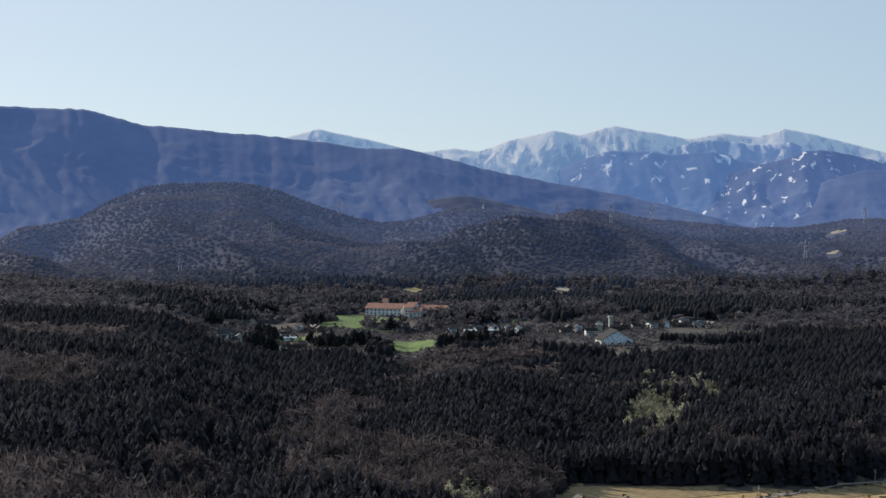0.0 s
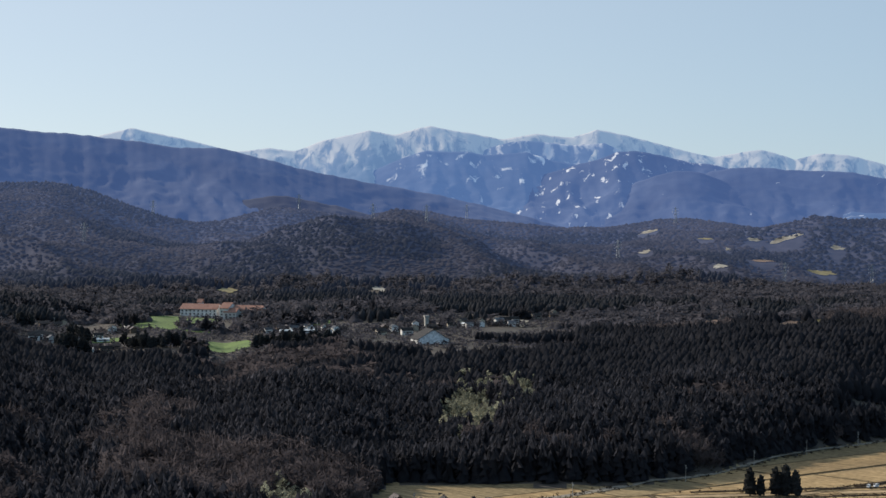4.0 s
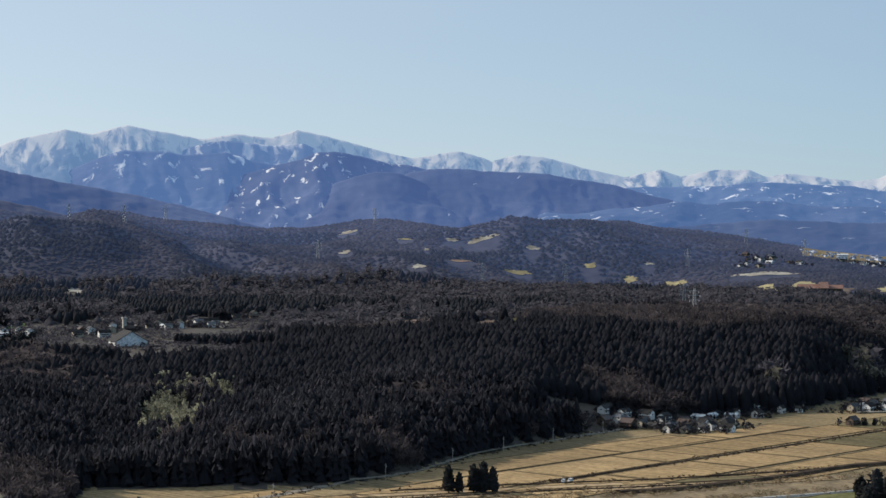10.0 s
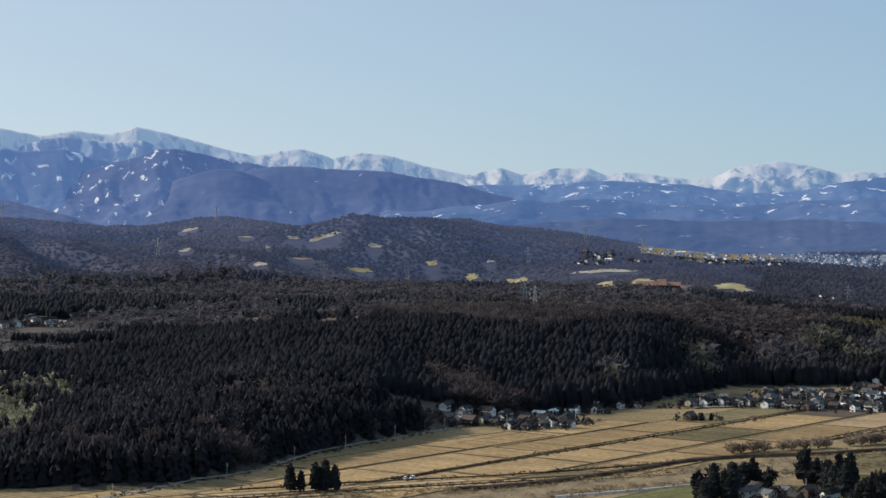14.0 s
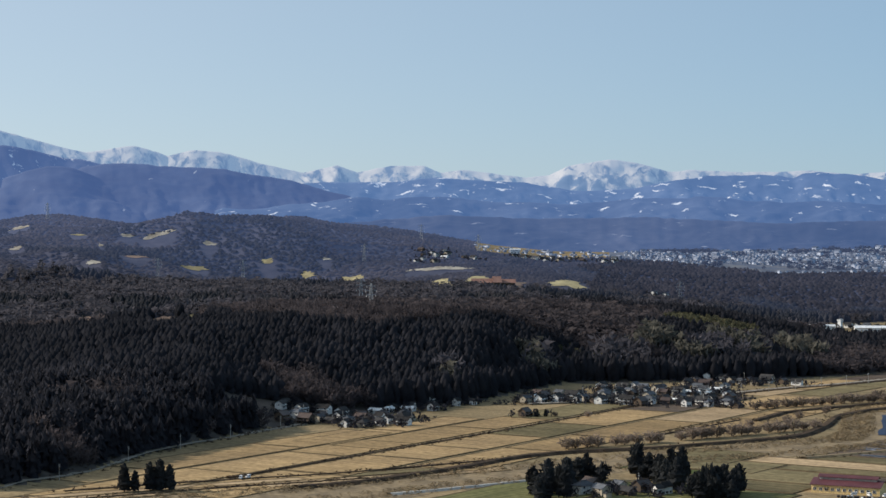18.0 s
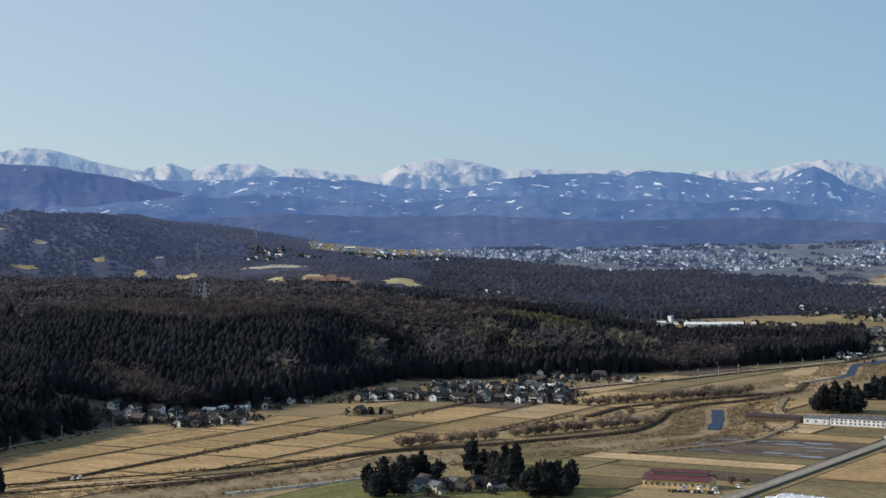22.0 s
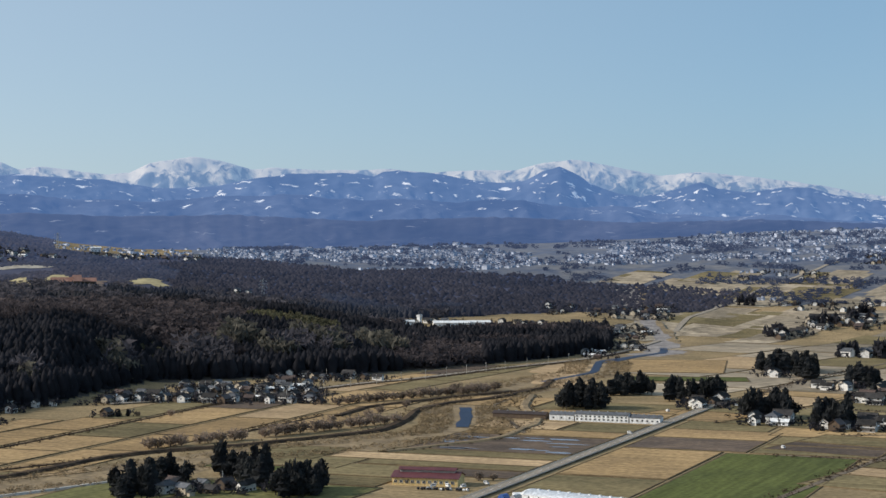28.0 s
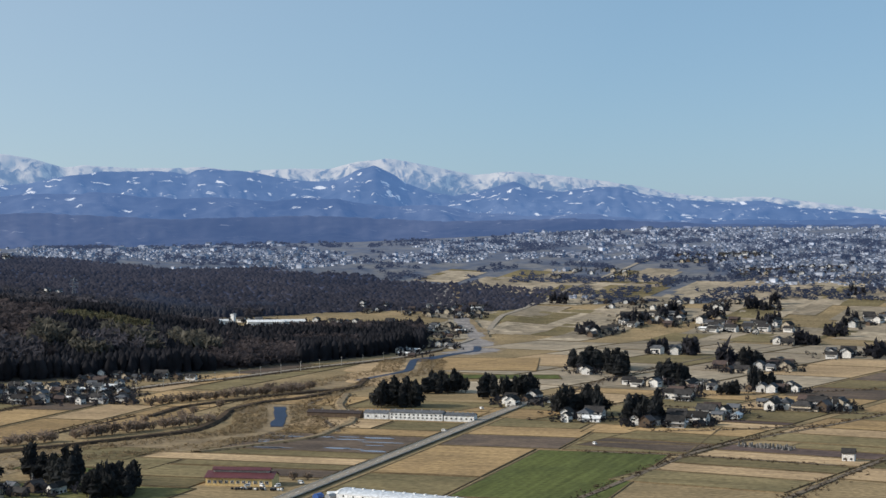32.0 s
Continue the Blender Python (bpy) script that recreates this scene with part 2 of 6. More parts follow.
GLASS = mat("dark_window", (0.03, 0.035, 0.045), (0.02, 0.025, 0.03), 0.5, 0.15, spec=0.6)
TARP = mat("blue_tarpaulin", (0.05, 0.12, 0.36), (0.04, 0.10, 0.30), 0.4, 0.5, fine=2.0)
STEEL = mat("galvanised_steel", (0.36, 0.37, 0.38), (0.28, 0.29, 0.30), 0.5, 0.5, metal=0.4)
STONE = mat("grave_stone", (0.22, 0.21, 0.20), (0.11, 0.108, 0.105), 0.6, 0.8, each=0.4)
FAIRWAY = mat("winter_fairway", (0.37, 0.315, 0.18), (0.27, 0.225, 0.13), 0.03, fine=0.1, each=0.15, spec=0.05)
SAND = mat("pale_sand", (0.40, 0.37, 0.32), (0.24, 0.215, 0.18), 0.05, fine=0.1, each=0.15, spec=0.05)
SCRUB = mat("brown_clearing", (0.20, 0.13, 0.095), (0.14, 0.10, 0.075), 0.02, fine=0.1, each=0.15)
# bluish base and glow paint haze over the town's walls and roofs
TOWNWALL = mat("town_walls", (0.38, 0.40, 0.45), (0.20, 0.215, 0.25), 0.05, 0.8, fine=0.3, island=0.8, haze_glow=(0.022, 0.040, 0.085))
# wide tone spread between roofs stands in for sun glints
TOWNROOF = mat("town_roofs", (0.17, 0.18, 0.21), (0.08, 0.088, 0.11), 0.02, 0.6, fine=0.3, island=0.75, spec=0.2, haze_glow=(0.022, 0.040, 0.085))
# each ridge emits blue as painted haze, set by hand layer by layer
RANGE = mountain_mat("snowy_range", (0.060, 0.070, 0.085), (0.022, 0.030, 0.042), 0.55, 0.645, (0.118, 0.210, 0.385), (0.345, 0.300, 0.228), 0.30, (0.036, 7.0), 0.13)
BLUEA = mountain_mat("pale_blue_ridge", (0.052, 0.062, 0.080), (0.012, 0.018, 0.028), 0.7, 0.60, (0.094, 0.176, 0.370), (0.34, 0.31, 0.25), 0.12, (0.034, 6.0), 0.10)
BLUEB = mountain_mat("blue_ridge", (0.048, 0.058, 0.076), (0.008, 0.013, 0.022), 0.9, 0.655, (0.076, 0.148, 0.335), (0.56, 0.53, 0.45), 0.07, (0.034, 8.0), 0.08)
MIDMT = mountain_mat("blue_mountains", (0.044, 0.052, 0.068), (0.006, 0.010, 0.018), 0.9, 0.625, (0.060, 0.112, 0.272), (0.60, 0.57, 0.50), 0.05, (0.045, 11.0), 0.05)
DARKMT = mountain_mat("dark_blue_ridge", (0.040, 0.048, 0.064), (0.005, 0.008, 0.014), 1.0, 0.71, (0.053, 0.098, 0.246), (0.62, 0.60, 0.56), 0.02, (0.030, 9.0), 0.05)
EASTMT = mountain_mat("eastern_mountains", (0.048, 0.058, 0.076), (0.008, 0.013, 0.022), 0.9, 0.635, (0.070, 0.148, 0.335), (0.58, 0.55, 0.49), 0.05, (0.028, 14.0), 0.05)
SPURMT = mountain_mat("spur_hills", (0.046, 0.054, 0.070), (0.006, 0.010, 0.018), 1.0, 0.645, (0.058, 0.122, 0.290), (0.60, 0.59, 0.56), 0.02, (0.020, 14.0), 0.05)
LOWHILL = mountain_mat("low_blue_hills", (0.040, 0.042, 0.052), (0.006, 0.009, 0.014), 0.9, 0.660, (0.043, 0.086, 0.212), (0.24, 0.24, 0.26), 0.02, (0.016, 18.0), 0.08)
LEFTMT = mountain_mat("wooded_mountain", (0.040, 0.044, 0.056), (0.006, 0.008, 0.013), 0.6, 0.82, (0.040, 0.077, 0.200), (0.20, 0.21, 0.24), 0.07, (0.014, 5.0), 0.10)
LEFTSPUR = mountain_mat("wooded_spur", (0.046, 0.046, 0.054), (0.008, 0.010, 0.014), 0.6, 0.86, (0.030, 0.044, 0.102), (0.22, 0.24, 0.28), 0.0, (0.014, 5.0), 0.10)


# ---- geometry helpers ----
rng = np.random.default_rng(7)


def table(text):
    a = np.array([float(v) for v in text.split()])
    return a[0::2], a[1::2]


def lattice(ix, iy, seed):
    h = (ix * 374761393 + iy * 668265263 + seed * 144665) & 0x7FFFFFFF
    h = ((h ^ (h >> 13)) * 1274126177) & 0x7FFFFFFF
    return ((h ^ (h >> 16)) & 0xFFFF) / 65535.0


def wave(x, y, seed=0):
    """Smooth value noise, 0 to 1."""
    ix, iy = np.floor(x).astype(np.int64), np.floor(y).astype(np.int64)
    fx, fy = x - ix, y - iy
    fx, fy = fx * fx * (3 - 2 * fx), fy * fy * (3 - 2 * fy)
    a, b = lattice(ix, iy, seed), lattice(ix + 1, iy, seed)
    c, d = lattice(ix, iy + 1, seed), lattice(ix + 1, iy + 1, seed)
    return (a * (1 - fx) + b * fx) * (1 - fy) + (c * (1 - fx) + d * fx) * fy


def fbm(x, y, seed=0, octaves=4):
    total, amp, norm = 0.0, 1.0, 0.0
    for k in range(octaves):
        total, norm = total + amp * wave(x * 2 ** k, y * 2 ** k, seed + k), norm + amp
        amp *= 0.5
    return total / norm


def ridged(x, y, seed=0, octaves=4):
    total, amp, norm = 0.0, 1.0, 0.0
    for k in range(octaves):
        total, norm = total + amp * (1 - np.abs(2 * wave(x * 2 ** k, y * 2 ** k, seed + k) - 1)), norm + amp
        amp *= 0.64
    return total / norm


def fast_mesh(name, verts, faces, mats, index=None, smooth=False):
    """A mesh from arrays; all faces have the same number of corners."""
    me = bpy.data.meshes.new(name)
    k = faces.shape[1]
    me.vertices.add(len(verts)), me.loops.add(faces.size), me.polygons.add(len(faces))
    me.vertices.foreach_set("co", np.ascontiguousarray(verts, np.float32).ravel())
    me.loops.foreach_set("vertex_index", np.ascontiguousarray(faces, np.int32).ravel())
    me.polygons.foreach_set("loop_start", np.arange(0, faces.size, k, dtype=np.int32))
    for m in mats:
        me.materials.append(m)
    if index is not None:
        me.polygons.foreach_set("material_index", np.ascontiguousarray(index, np.int32))
    me.polygons.foreach_set("use_smooth", np.full(len(faces), smooth))
    me.update(calc_edges=True)
    return me


def grid_faces(rows, cols, wrap=False):
    i, j = np.meshgrid(np.arange(rows - 1), np.arange(cols if wrap else cols - 1), indexing="ij")
    j2 = (j + 1) % cols
    return np.stack([i * cols + j, i * cols + j2, (i + 1) * cols + j2, (i + 1) * cols + j], -1).reshape(-1, 4)


def strew(templates, pos, size, turn):
    """Copies of triangle templates joined into one pair of arrays."""
    vs, fs, base = [], [], 0
    pick = rng.integers(0, len(templates), len(pos))
    for k, (tv, tf) in enumerate(templates):
        w = np.where(pick == k)[0]
        if not len(w):
            continue
        c, s = np.cos(turn[w])[:, None], np.sin(turn[w])[:, None]
        sc = size[w]
        x = (tv[None, :, 0] * c - tv[None, :, 1] * s) * sc[:, :1] + pos[w, :1]
        y = (tv[None, :, 0] * s + tv[None, :, 1] * c) * sc[:, :1] + pos[w, 1:2]
        z = tv[None, :, 2] * sc[:, 1:2] + pos[w, 2:3]
        vs.append(np.stack([x, y, z], -1).reshape(-1, 3))
        fs.append((tf[None] + (base + np.arange(len(w)) * len(tv))[:, None, None]).reshape(-1, tf.shape[1]))
        base += len(w) * len(tv)
    return np.concatenate(vs), np.concatenate(fs)


def stuff(name, templates, pos, size, turn, m, label, category, smooth=False):
    v, f = strew(templates, pos, size, turn)
    return tagged(new(name, fast_mesh(name, v, f, [m], smooth=smooth)), label, category, kind="stuff")


def part(name, bm, material, parent, label=""):
    me = bpy.data.meshes.new(name)
    bm.to_mesh(me)
    bm.free()
    me.materials.append(material)
    ob = new(name, me)
    ob.parent = parent
    return tagged(ob, label)


def box(bm, x0, x1, y0, y1, z0, z1):
    v = [bm.verts.new(p) for p in ((x0, y0, z0), (x1, y0, z0), (x1, y1, z0), (x0, y1, z0), (x0, y0, z1), (x1, y0, z1), (x1, y1, z1), (x0, y1, z1))]
    for f in ((3, 2, 1, 0), (4, 5, 6, 7), (0, 1, 5, 4), (1, 2, 6, 5), (2, 3, 7, 6), (3, 0, 4, 7)):
        bm.faces.new([v[i] for i in f])
    return bm


def boxed(*boxes):
    bm = bmesh.new()
    for b in boxes:
        box(bm, *b)
    return bm


def polar(az, r):
    return r * math.sin(radians(az)), r * math.cos(radians(az))


# ---- the lie of the land ----
FOOT = table("-40 350 -14 450 -5 600 0 800 3 1000 3.9 1106 6.3 1097 9.1 1094 11.5 1108 13.2 1150 17 1310 18.7 1378 22 1500 24.8 1570 27.7 1765 33 1819 36 1900 39.8 2060 41.3 2180 43 2380 75 2380")
BROW = table("-40 1500 -14 1500 0 1650 10 1700 18 1800 25 1900 28 2050 33 2100 36 2150 40 2280 43 2480 75 2480")
BROW_Z = table("-40 60 -14 63 -8.4 60 -7 45 -5 30 -3 36 -1 26 0.3 37 2.5 38 5 32 8 30 10.5 34 12.2 38 15.5 46 19 54 22.5 56 25 53 28.3 44 31 37 33.4 24 35 11 38.4 9 40 8 42 4 44 3 75 3")
SHELF_Z = table("-40 75 -14 76 -9 66 -5 62 0 62 8 62 14 66 20 68 26 62 30 45 34 28 38 22 42 18 48 15 75 15")
CREST = table("-40 -24 -14 -24 -13 -12.9 -11.4 -4.8 -10.6 2.2 -9.8 10.9 -8.9 17 -8.1 19.2 -7.1 19.5 -6.1 20.2 -5.6 19 -4.8 15.6 -3.8 8.9 -2.8 3.6 -1.8 1 -1.1 2.5 -0.4 6.3 0.3 9 0.8 9.3 1.4 7.9 2.3 4.9"
              " 3 2.6 3.8 4.7 4.5 6.2 5.1 5.6 5.8 3.8 7 2.1 8.3 0.7 9.3 -0.7 10.3 -1.3 10.9 -0.1 11.9 2.2 13 1.7 14.1 0.1 15 -1.9 16.1 -2.2 17.1 -3.3 18.3 -2.7 19.1 0.2 19.9 0.5"
              " 20.8 -1.8 22.1 -3.5 23.2 -5.6 23.9 -8.1 25.6 -12.8 27.3 -15.9 34 -18 37 -17 43 -15 50 -13 75 -12")
APRON = table("-40 -20 -14 -20 0 -12 12 -12 24 -17 30 -16 40 -12 46 -7 50 -5 75 -4")


def height(x, y):
    """The ground's height at a place or at arrays of places."""
    x, y = np.asarray(x, float), np.asarray(y, float)
    az, r = np.degrees(np.arctan2(x, y)), np.hypot(x, y)
    az = np.clip(az, -60, 75)
    foot, brow = np.interp(az, *FOOT), np.interp(az, *BROW)
    z1, z2 = np.interp(az, *BROW_Z), np.interp(az, *SHELF_Z)
    z3, z4 = EYE + np.interp(az, *CREST) * 3.45, EYE + np.interp(az, *APRON) * 3.95
    s = np.clip((r - foot) / (brow - foot), 0, 1)
    z = z1 * (s * (2 - s) * 0.6 + 0.4 * s * s * (3 - 2 * s))
    z = z + 13 * np.clip((r - foot) / 70, 0, 1) * np.clip(1 - (r - foot - 70) / 450, 0, 1) * np.clip((az - 5) / 3, 0, 1) * np.clip((18.4 - az) / 1.5, 0, 1)
    z = z + (z2 - z1) * np.clip((r - brow) / (2600 - brow), 0, 1)
    s = np.clip((r - 2600) / 850, 0, 1)
    z = z + (z3 - z2) * s
    s = np.clip((r - 3450) / 500, 0, 1)
    z = z + (z4 - z3) * s * s * (3 - 2 * s)
    # small hills: on the wooded slope, and larger ones towards the crest of the foothills
    slope = np.clip((r - foot) / 150, 0, 1) * np.clip((2500 - r) / 300, 0, 1) * (az < 43)
    z = z + slope * 9 * (fbm(x / 210, y / 210, 3) - 0.5)
    hills = np.clip((r - 2450) / 250, 0, 1) * np.clip((3420 - r) / 250, 0.12, 1) * np.clip((25.5 - az) / 5, 0.1, 1)
    z = z + hills * (88 * (ridged(x / 480, y / 680, 11, 1) - 0.62) + 26 * (ridged(x / 240, y / 300, 13, 2) - 0.62))
    # spurs and gullies that run down towards the shelf
    bend = 1.3 * fbm(x / 330, y / 330, 15)
    z = z + hills * 46 * (ridged((x + 0.35 * y) / 165 + bend, y / 520 + bend, 17, 2) - 0.62)
    # the dark knoll behind the school
    kx, ky = x - 134, y - 2947
    z = z + 40 * np.exp(-(kx / 125) ** 2 - (ky / 170) ** 2)
    return z


def height_at(x, y):
    return float(height(np.array([x]), np.array([y]))[0])


def wooded(x, y, a, q):
    """Where woods stand: the hill over the plain, the shelf behind it, the terrace before the town, and the foothills."""
    edge = 60 * (fbm(x / 90, y / 90, 77) - 0.5)
    hill = (q > np.interp(a, *FOOT)) & (q < np.interp(a, *BROW) + 90 + edge) & (a < 41.4)
    shelf = (q > np.interp(a, *BROW)) & (a < 35.0 + edge * 0.03)
    terrace = (q > np.interp(a, (34, 36, 38, 41, 44, 46.6), (2440, 2500, 2590, 2610, 2650, 2920)) + edge) & (q < 3240 - 22 * np.clip(a - 30, 0, 20) + 2.5 * edge) & (a < 47.5)
    return hill | shelf & (q < 3700) & ((a < 25) | (q < 3200 - 40 * np.clip(a - 30, 0, 9))) | terrace


# ---- ground ----
fine_az = np.arange(-20, 62.01, 0.2)
ground_az = np.concatenate([fine_az, np.arange(66, 336, 5.0)])
ground_r = np.concatenate([[0.02], np.arange(60, 440, 60), np.arange(440, 1000, 14), np.arange(1000, 2500, 10), np.arange(2500, 3700, 11), np.arange(3700, 4960, 60)])
ga, gr = np.meshgrid(np.radians(ground_az), ground_r)
gx, gy = gr * np.sin(ga), gr * np.cos(ga)
gz = height(gx, gy)
gv = np.stack([gx, gy, gz], -1).reshape(-1, 3)
gf = grid_faces(len(ground_r), len(ground_az), True)[:, ::-1]
mid = gv[gf].mean(1)
maz, mr = np.degrees(np.arctan2(mid[:, 0], mid[:, 1])), np.hypot(mid[:, 0], mid[:, 1])
wood = wooded(mid[:, 0], mid[:, 1], maz, mr)
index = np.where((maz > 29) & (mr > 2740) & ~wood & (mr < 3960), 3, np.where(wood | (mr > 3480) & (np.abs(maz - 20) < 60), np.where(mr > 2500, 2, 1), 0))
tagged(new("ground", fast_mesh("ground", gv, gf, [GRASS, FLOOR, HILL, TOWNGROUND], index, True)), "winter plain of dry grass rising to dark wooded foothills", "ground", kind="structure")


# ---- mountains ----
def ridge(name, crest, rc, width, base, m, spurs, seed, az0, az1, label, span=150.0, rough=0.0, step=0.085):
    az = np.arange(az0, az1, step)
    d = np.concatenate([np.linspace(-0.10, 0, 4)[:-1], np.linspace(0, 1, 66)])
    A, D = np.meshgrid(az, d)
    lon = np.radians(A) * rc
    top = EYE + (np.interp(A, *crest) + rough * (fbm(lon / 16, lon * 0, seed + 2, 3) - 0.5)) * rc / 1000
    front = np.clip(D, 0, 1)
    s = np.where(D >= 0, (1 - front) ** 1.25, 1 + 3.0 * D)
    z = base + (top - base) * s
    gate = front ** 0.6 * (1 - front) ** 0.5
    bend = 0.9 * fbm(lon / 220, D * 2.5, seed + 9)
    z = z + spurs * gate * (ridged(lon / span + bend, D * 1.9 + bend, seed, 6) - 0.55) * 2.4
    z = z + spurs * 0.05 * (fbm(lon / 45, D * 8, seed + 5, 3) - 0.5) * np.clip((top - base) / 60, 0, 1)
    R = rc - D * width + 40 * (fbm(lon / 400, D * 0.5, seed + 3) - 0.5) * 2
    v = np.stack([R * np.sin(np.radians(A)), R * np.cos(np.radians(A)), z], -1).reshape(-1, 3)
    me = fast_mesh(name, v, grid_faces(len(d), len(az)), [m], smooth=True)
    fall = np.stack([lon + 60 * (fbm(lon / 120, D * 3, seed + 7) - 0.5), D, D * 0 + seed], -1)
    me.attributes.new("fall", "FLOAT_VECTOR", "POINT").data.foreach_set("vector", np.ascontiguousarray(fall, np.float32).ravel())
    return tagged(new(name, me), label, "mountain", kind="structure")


SNOW_CREST = table("-40 38 -6 41 -4.9 44 -3.7 49.1 -2.8 45.9 -1.6 41.3 -0.7 37.2 0.3 39.3 1.1 37.9 1.9 43.2 3.3 48.4 4 46.1 5.1 51 6.1 47.7 7.3 44.2 8.3 47 9.3 44.9 10.1 49.4 11.1 45.5 13 36.7 13.5 34.9"
                   " 14.9 38.7 15.9 33.4 16.6 36.6 17.4 35.7 18.7 29.5 19.9 24.8 20.9 28.8 21.5 25.3 22.5 28.7 23.5 28.4 24 25 24.6 26.5")
SNOW_EAST = table("24.6 26.5 26.5 22.4 27.2 23.6 27.8 28.6 29 31.7 29.8 30 30.8 25.3 31.5 26.4 32.9 25.2 34.9 25.8 36.1 23.8 37.3 25.2 38.6 25.2 39.3 28.6 40.3 30.9 40.9 29.4 41.7 26.5 42.9 22.4"
                  " 44.1 24.4 45.6 21.8 47.3 18 49 12.7 50.3 10.4 51.4 11.3 52.9 8.4 55 4.1 60 2 75 2")
SNOW_CREST = tuple(np.concatenate(p) for p in zip(SNOW_CREST, SNOW_EAST))
PALE_CREST = table("-2 14 1.8 28.5 2.5 31.1 3.1 29.6 3.6 32.3 4.3 35.8 5 38.7 5.3 39.6 6 37.2 6.6 37.8 6.9 39.8 7.5 43 8 43.8 8.6 42.9 9.3 41.1 9.9 41.9 10.3 42.2 10.7 38.9 11.2 32.5 11.9 28.2 14 14")
BLUE_CREST = table("0 8 2.9 23.3 3.7 30 4.4 35.1 5 38.3 5.5 37.8 6.2 37.6 6.7 36.1 7.4 36.7 8 37.4 8.7 33.3 9.4 30.9 10.1 27.4 11.1 22.7 14 8")
PATCHY_CREST = table("4 6 5.7 12.6 6.4 14.7 7.4 19.1 8.2 24.4 8.9 28 9.4 30.7 10.1 33.6 10.7 37.4 11.2 38 11.9 36 12.9 31.9 13.5 31 14.1 28 15.1 23.6 16.1 17.8 17.1 10.4 19 0")
LONG_CREST = table("11 6 12.9 21.6 13.4 27.2 14.1 28.9 14.9 29.2 15.6 28 16.6 27.4 17.5 26.5 18.3 24.1 18.9 22.6 19.6 20.6 20.7 14.7 22.4 8.9 24.4 6 28 0")
KNOB_CREST = table("9 2 10.6 12.7 11.2 21.6 11.8 25.1 12.4 27.5 12.8 27.8 13.3 25.7 14.1 20.7 14.8 16.3 15.5 12.8 16.6 9 18.3 4.6 19.9 1.1 22 -4")
EAST_CREST = table("14 2 18 13.8 18.9 18.2 20.4 19.8 21.4 19.8 22.8 20.7 23.9 22.8 24.4 21.9 25.4 20.7 26.4 19.9 27.1 17.8 28 15.5 29 16 29.8 16.9 30.5 19.8 31.3 21.8 31.9 23.5 32.9 23.7 33.9 23.5")
EAST_MORE = table("34.4 22.1 34.7 24.8 35.1 25.4 35.5 24.2 36 24.3 36.4 23.1 36.9 21.1 37.5 19.7 38.2 18.6 38.9 19.8 39.4 24.5 39.9 27.2 40.1 26 40.6 21.6 40.9 17.8 41.6 13.4 42.3 11.4 43.1 13.5"
                  " 43.6 16.4 44.1 18.8 44.6 15.6 45.5 13.5 46 14.7 46.6 16.2 47.3 15.9 48.1 12.1 49 9.8 50.6 8.1 51.4 9.2 52.3 6.1 54.7 2.1 60 0 75 0")
EAST_CREST = tuple(np.concatenate(p) for p in zip(EAST_CREST, EAST_MORE))
SPUR_CREST = table("15 0 17.2 3.5 21.4 10.9 24.8 11.9 28.1 9.6 31.5 11.1 33 10.4 35.5 10.8 37.2 9.7 38.9 8.6 40.6 6.3 43.1 2.6 45.6 1.8 49 0.2 54.7 -1.6 70 -3")
FRONT_CREST = table("-6 -14 -3.1 1.2 -2.4 4.2 -1.4 8.4 -0.4 12.5 0.3 14.3 0.8 14.6 1.4 12.3 2.3 9.6 3.1 5.8 4 1.5 7 -10")
LOW_CREST = table("12 -12 18 -6 22 0 24 3 27 1 30 2 34 -1 38 1 42 -2 46 0 50 -3 55 -3 75 -4")
LEFT_CREST = table("-40 62 -13 59.7 -10.6 58.8 -9.8 55.3 -8.9 50.5 -8.1 50 -6.1 46.5 -4.8 44.9 -3.1 41.2 -2.3 39.2 -1.1 39 0.3 32.8 1.3 28.4 2.8 23.2 5.3 15.3 7 8.5 8.3 2.2 10 -6 14 -20 75 -30")
spur_az = np.arange(15, 70, 0.25)
SPUR_CREST = spur_az, np.interp(spur_az, *SPUR_CREST) + 6 * (fbm(spur_az / 1.6, spur_az * 0, 66) - 0.5)
# the ridges' blue is haze painted into their materials
ridge("backdrop_snow_range", SNOW_CREST, 4860, 560, 96, RANGE, 54, 21, -8, 64, "far snow-streaked mountain range glowing with painted blue haze", 105, 0.5)
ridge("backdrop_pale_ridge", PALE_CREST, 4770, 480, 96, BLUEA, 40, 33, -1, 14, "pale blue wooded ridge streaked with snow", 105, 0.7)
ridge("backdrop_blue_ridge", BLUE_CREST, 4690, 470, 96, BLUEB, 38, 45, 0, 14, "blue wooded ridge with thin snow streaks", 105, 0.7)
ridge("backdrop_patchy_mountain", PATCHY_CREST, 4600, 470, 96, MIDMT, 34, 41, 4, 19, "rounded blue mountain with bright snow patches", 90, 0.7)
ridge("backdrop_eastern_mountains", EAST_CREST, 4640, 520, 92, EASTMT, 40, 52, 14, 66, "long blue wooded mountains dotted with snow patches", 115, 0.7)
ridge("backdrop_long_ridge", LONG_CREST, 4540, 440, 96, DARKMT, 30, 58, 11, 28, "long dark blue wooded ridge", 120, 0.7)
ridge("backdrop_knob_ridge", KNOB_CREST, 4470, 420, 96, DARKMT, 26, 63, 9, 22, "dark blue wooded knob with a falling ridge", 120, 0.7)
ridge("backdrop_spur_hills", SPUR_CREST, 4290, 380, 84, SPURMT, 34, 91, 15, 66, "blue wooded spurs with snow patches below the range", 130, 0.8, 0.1)
